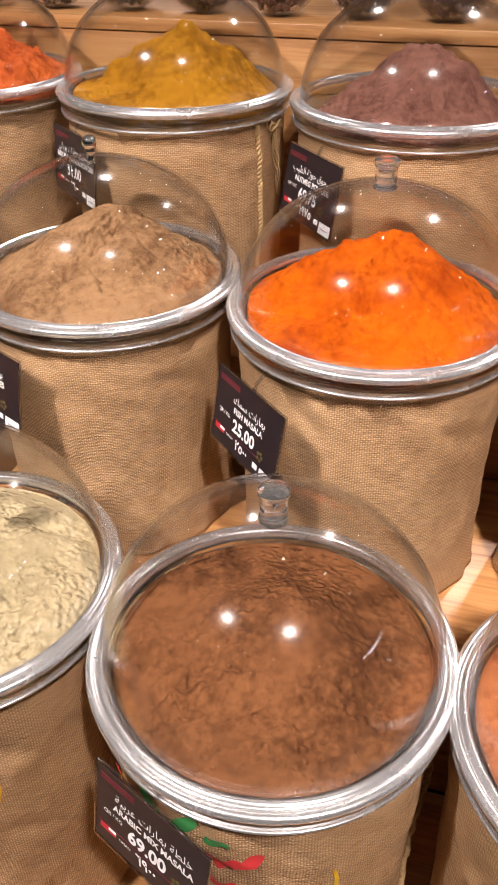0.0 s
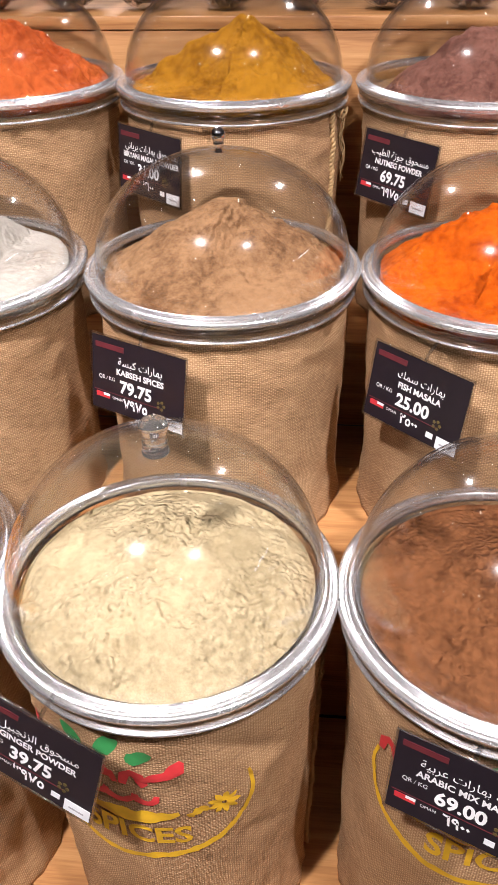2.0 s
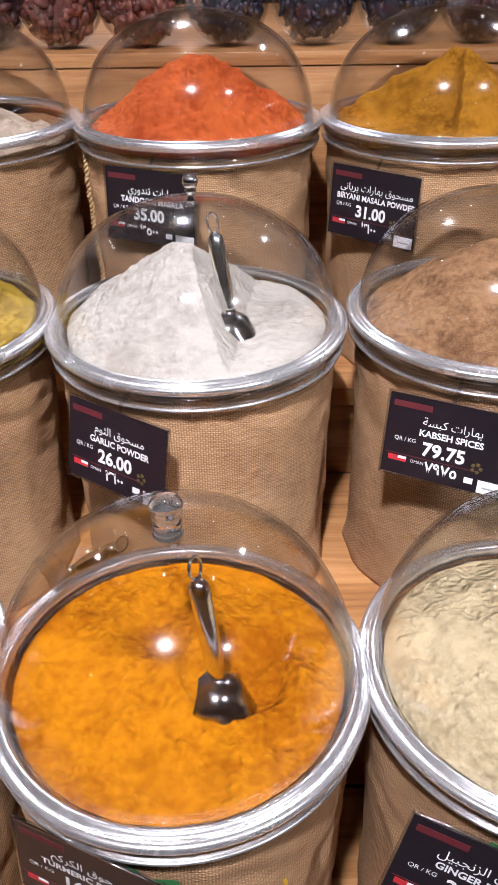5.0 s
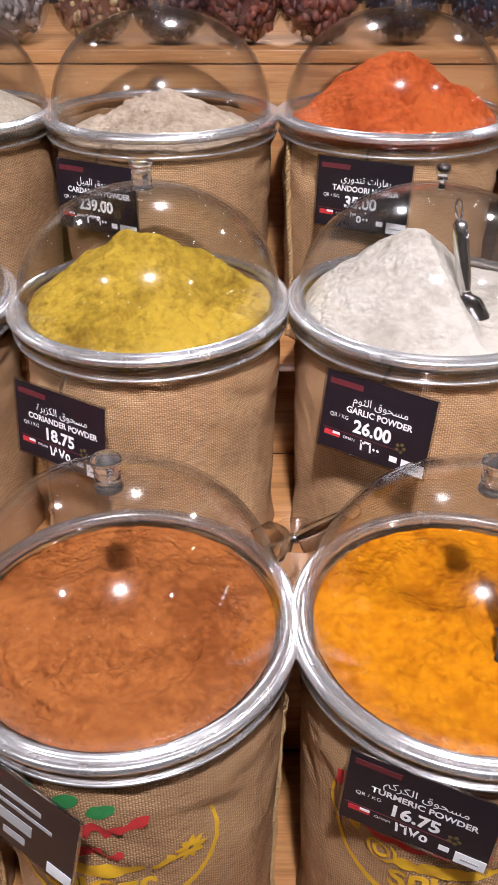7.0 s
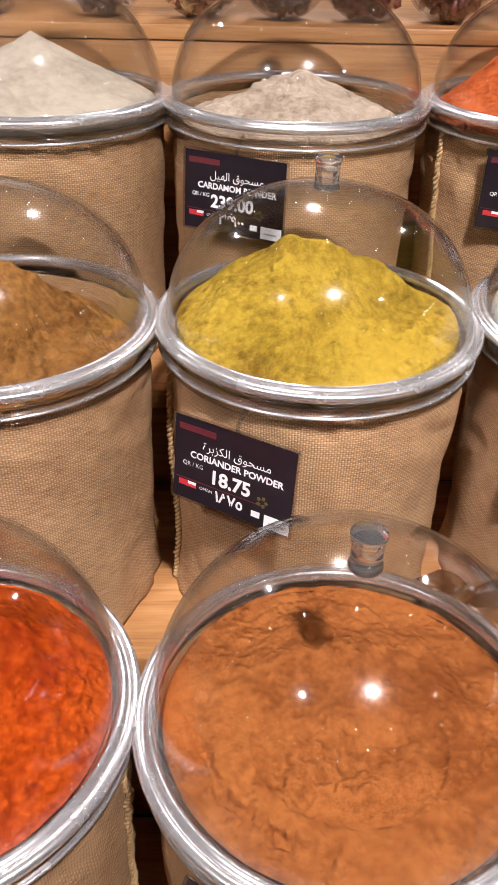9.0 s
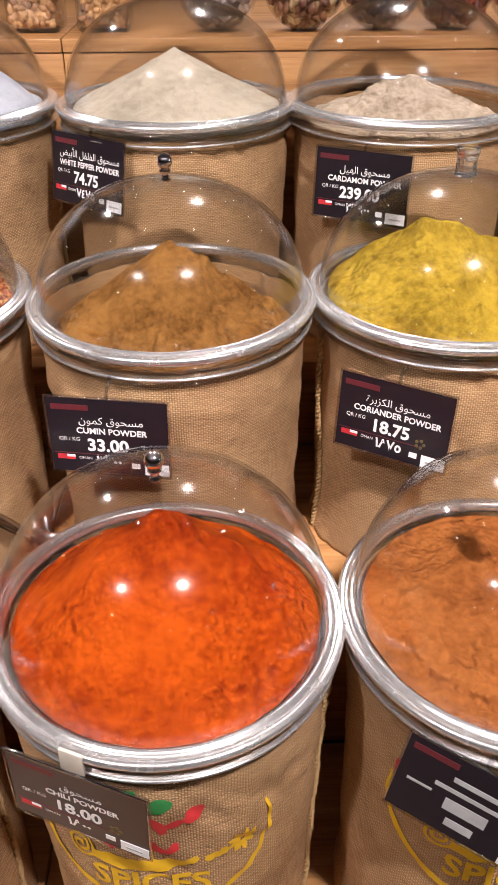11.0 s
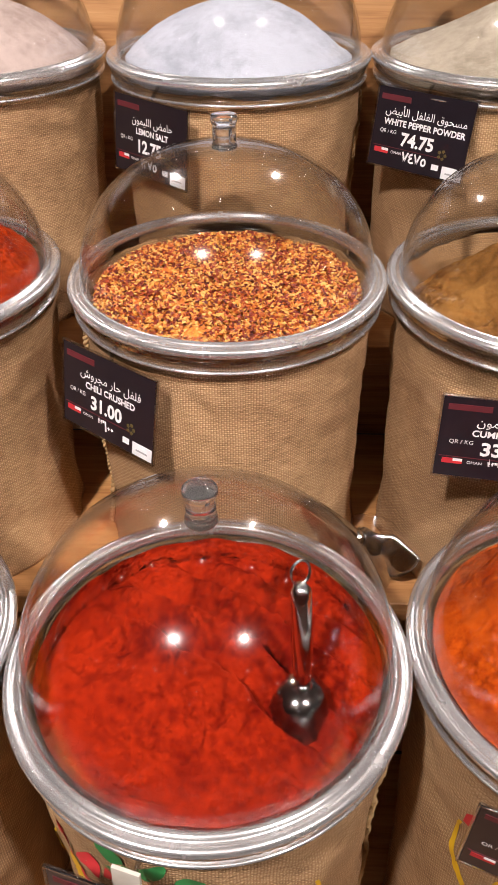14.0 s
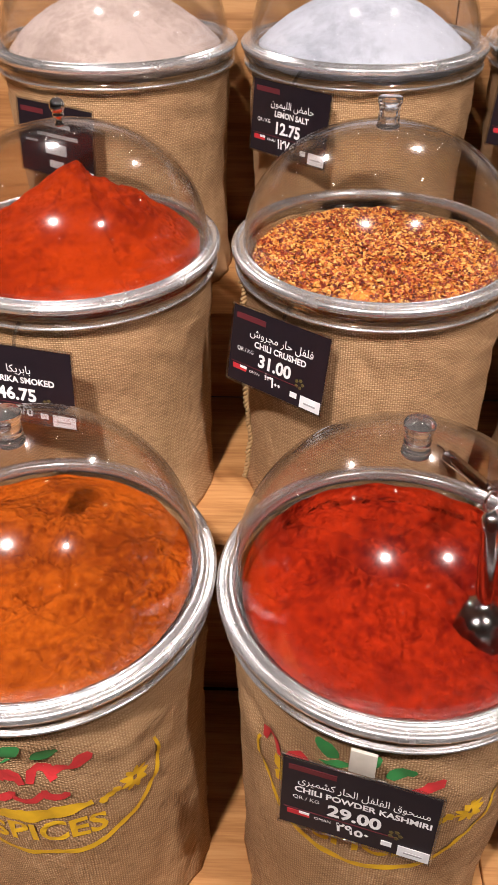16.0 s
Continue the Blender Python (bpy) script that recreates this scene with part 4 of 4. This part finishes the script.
# ---- twine ties ----
def twine_tie(x, y, row, angle, seed, loose):
    """A frayed jute knot under a tub's rim with hanging ends."""
    rnd = random.Random(seed)
    rim = ROW_RIM[row]
    a = radians(angle)
    t = thing("twine_tie", "frayed jute twine knot hanging on a burlap tub", "twine", pose(x + 0.163 * math.cos(a), y + 0.163 * math.sin(a), rim - 0.036, 0, 0, angle), "twine ties")
    knot = [(0.003 + 0.006 * math.cos(k * 0.62) * (1 + 0.3 * math.sin(k)), 0.011 * math.sin(k * 0.62 * 1.5), 0.006 * math.sin(k * 0.62 * 2 + 0.5)) for k in range(28)]
    part("knot", tube(knot, 0.0016, 6), JUTE, t)
    for k in range(loose):
        ln, sway = rnd.uniform(0.04, 0.12), rnd.uniform(-0.02, 0.02)
        part("loose_end", tube([(0.004 + 0.003 * math.sin(i * 0.9 + k), sway * (i / 12) + 0.003 * math.sin(i * 0.7 + 2 * k), -ln * i / 12) for i in range(13)], 0.0010, 5), JUTE, t)


twine_tie(-1.391, -0.396, "front", -12, 3, 2)
twine_tie(-0.020, 0.325, "back", -14, 5, 4)


# ---- scoop cups between the rows ----
def scoop_cup(x, y, tip, label):
    h = 0.072
    t = thing("scoop_cup", "clear plastic cup for a scoop on the oak shelf", "cup", pose(x, y, MID_Z), "scoop cups")
    part("cup_wall", lathe([(0, 0), (0.030, 0), (0.033, 0.003), (0.036, h - 0.004), (0.0385, h - 0.002), (0.0385, h), (0.0345, h), (0.031, 0.006), (0, 0.005)], 48), ACRYLIC, t)
    scoop((x - 0.008, y - 0.004, MID_Z + h - 0.004), tip, 40, label, STEEL, 5.0)


# ---- jars on the ledge ----
def nut_bm(count, seed, radius, centre, sizes, boxy=False):
    """Many small kernels packed against the inside of a jar."""
    rnd = random.Random(seed)
    bm = bmesh.new()
    for _ in range(count):
        if boxy:
            p = Vector((rnd.uniform(-1, 1) * radius * 0.86, rnd.uniform(-1, 1) * radius * 0.86, rnd.uniform(0.012, 0.12)))
            if rnd.random() < 0.75:
                p.y = -radius * 0.84
        else:
            v = Vector((rnd.gauss(0, 1), rnd.gauss(0, 1), rnd.gauss(0, 1))).normalized()
            v.y = -abs(v.y)
            p = Vector(centre) + v * radius * rnd.uniform(0.78, 0.9)
        s = rnd.uniform(*sizes)
        m = Matrix.Translation(p) @ Euler((rnd.uniform(0, 6), rnd.uniform(0, 6), rnd.uniform(0, 6))).to_matrix().to_4x4() @ Matrix.Diagonal((s * 1.5, s * 0.9, s * 0.75, 1))
        bmesh.ops.create_icosphere(bm, subdivisions=1, radius=1.0, matrix=m)
    return bm


def kernel_mat(name, stops):
    m, nodes, links, p = mat(name)
    geo = nodes.new("ShaderNodeNewGeometry")
    links.new(ramp(nodes, links, geo.outputs["Random Per Island"], stops), p.inputs["Base Color"])
    p.inputs["Roughness"].default_value = 0.5
    return m


NAVY = kernel_mat("dark_berries", [(0.0, (0.012, 0.012, 0.022)), (1.0, (0.035, 0.03, 0.05))])
FRUIT = kernel_mat("dried_fruit", [(0.0, (0.07, 0.016, 0.014)), (1.0, (0.22, 0.07, 0.045))])
RAISIN = kernel_mat("raisins", [(0.0, (0.03, 0.012, 0.016)), (1.0, (0.10, 0.04, 0.04))])
MIXED = kernel_mat("mixed_nuts", [(0.0, (0.10, 0.03, 0.02)), (0.6, (0.24, 0.10, 0.05)), (0.8, (0.5, 0.36, 0.17)), (1.0, (0.62, 0.5, 0.3))])
GREY = kernel_mat("grey_seeds", [(0.0, (0.12, 0.10, 0.10)), (1.0, (0.34, 0.28, 0.26))])
ALMOND = kernel_mat("almonds", [(0.0, (0.28, 0.12, 0.04)), (1.0, (0.58, 0.33, 0.14))])


def globe_jar(x, fill, words, count, sizes, seed):
    r = 0.067
    y = BOARD_Y + 0.062
    t = thing("globe_jar", f"round glass jar of {words} on the oak ledge", "jar", pose(x, y, BOARD_Z), "jars on the ledge")
    outer = [(0, 0.0005)] + [(r * math.cos(a), r + r * math.sin(a) * 0.995) for a in [radians(d) for d in range(-84, 66, 6)]] + [(0.031, 2 * r + 0.004), (0.034, 2 * r + 0.02)]
    inner = [(0.031, 2 * r + 0.02), (0.028, 2 * r + 0.004)] + [((r - 0.003) * math.cos(a), r + (r - 0.003) * math.sin(a)) for a in [radians(d) for d in range(60, -90, -6)]] + [(0, 0.0035)]
    part("glass", lathe(outer + inner, 56), ACRYLIC, t, "clear glass globe")
    core = lathe([(0, 0.010)] + [(0.056 * math.cos(a), r + 0.056 * math.sin(a)) for a in [radians(d) for d in range(-80, 50, 10)]] + [(0, r + 0.045)], 32)
    part("filling_core", core, fill, t)
    part("filling", nut_bm(count, seed, r - 0.003, (0, 0, r), sizes), fill, t, words)
    return t


JARS = [(-0.98, GREY, "pale grey seeds", 150, (0.006, 0.009)), (-0.838, MIXED, "mixed nuts", 140, (0.007, 0.011)), (-0.712, RAISIN, "dark raisins", 150, (0.006, 0.009)),
        (-0.592, FRUIT, "red dried fruit", 130, (0.008, 0.012)), (-0.466, FRUIT, "red dried fruit", 130, (0.008, 0.012)), (-0.328, NAVY, "blue-black dried berries", 170, (0.006, 0.008)),
        (-0.190, NAVY, "blue-black dried berries", 170, (0.006, 0.008)), (-0.055, NAVY, "blue-black dried berries", 170, (0.006, 0.008)), (0.075, RAISIN, "dark raisins", 150, (0.006, 0.009)),
        (0.212, NAVY, "blue-black dried berries", 170, (0.006, 0.008)), (0.348, RAISIN, "dark raisins", 150, (0.006, 0.009)), (0.484, MIXED, "mixed nuts", 140, (0.007, 0.011)), (0.620, NAVY, "blue-black dried berries", 170, (0.006, 0.008))]
for i, (jx, fill, words, count, sizes) in enumerate(JARS):
    globe_jar(jx, fill, words, count, sizes, 40 + i)


def square_jar(x, fill, words, seed):
    t = thing("square_jar", f"square clear jar of {words} on the oak ledge", "jar", pose(x, BOARD_Y + 0.085, BOARD_Z + 0.001), "square jars on the ledge")
    w = 0.088
    bm = box(w, w, 0.19, (0, 0, 0.095), 0.010, 3)
    bmesh.ops.solidify(bm, geom=list(bm.faces), thickness=0.003)
    part("glass", bm, ACRYLIC, t, "clear square jar")
    part("filling_core", box(w * 0.80, w * 0.80, 0.12, (0, 0.002, 0.066), 0.008), fill, t)
    part("filling", nut_bm(170, seed, w / 2 - 0.003, (0, 0, 0), (0.006, 0.0095), True), fill, t, words)
    return t


for i, (jx, fill, words) in enumerate(((-1.168, ALMOND, "golden almonds"), (-1.282, ALMOND, "roasted almonds"), (-1.400, MIXED, "mixed nuts"), (-1.520, ALMOND, "golden almonds"), (-1.640, MIXED, "mixed nuts"))):
    square_jar(jx, fill, words, 70 + i)

scoop_cup(-1.224, -0.135, (-1.306, -0.146, 0.873), "dark steel scoop resting in a clear beaker")
scoop_cup(-0.512, -0.135, (-0.452, -0.160, 0.862), "dark steel scoop resting in a clear beaker")


# ---- ceiling lamps ----
def lamp_glow(name, strength, color):
    m, nodes, links, p = mat(name)
    p.inputs["Base Color"].default_value = (0.8, 0.8, 0.8, 1)
    p.inputs["Emission Color"].default_value = (*color, 1)
    p.inputs["Emission Strength"].default_value = strength
    return m


GLOW = lamp_glow("lamp_glow", 52.0, (1.0, 0.93, 0.86))
TUBE_GLOW = lamp_glow("cool_tube_glow", 25.0, (0.75, 0.78, 1.0))
for lx, ly, *_ in LAMPS:
    t = thing("spot_lamp", "black ceiling spot lamp throwing warm white light", "ceiling lamp", pose(lx, ly, CEIL - 0.001), "ceiling spots")
    part("housing", lathe([(0, 0), (0.075, 0), (0.078, -0.01), (0.078, -0.088), (0.070, -0.090), (0.066, -0.03), (0, -0.03)], 32), BLACK, t)

small = thing("downlight", "small round ceiling downlight", "ceiling lamp", pose(-6.4, -4.8, CEIL - 0.001), "small downlights")
part("ring", lathe([(0.024, 0), (0.036, 0), (0.034, -0.006), (0.024, -0.004)], 24, True), BLACK, small)
part("lens", lathe([(0, -0.003), (0.022, -0.003), (0.022, 0), (0, 0)], 24), GLOW, small, "glowing frosted lens")
for gx in range(14):
    for gy, yy in enumerate((-4.8, -3.7, -2.6, 0.3, 2.6, 3.5)):
        if gx or gy:
            copy_thing(small, pose(-6.4 + 0.92 * gx + 0.3 * (gy % 2), yy, CEIL - 0.001))
strip = thing("strip_lamp", "long cool white ceiling strip lamp", "ceiling lamp", pose(4.2, -0.6, 2.3), "")
part("body", box(0.06, 1.6, 0.04, (0, 0, 0.022), 0.006), BLACK, strip)
part("tube", box(0.03, 1.5, 0.02, (0, 0, -0.006), 0.006), TUBE_GLOW, strip, "glowing cool white tube")
for sy in (-0.6, 0.6):
    part("hanger", box(0.01, 0.01, CEIL - 2.3 - 0.04, (0, sy, (CEIL - 2.3) / 2 + 0.02)), BLACK, strip)

finish_writing()
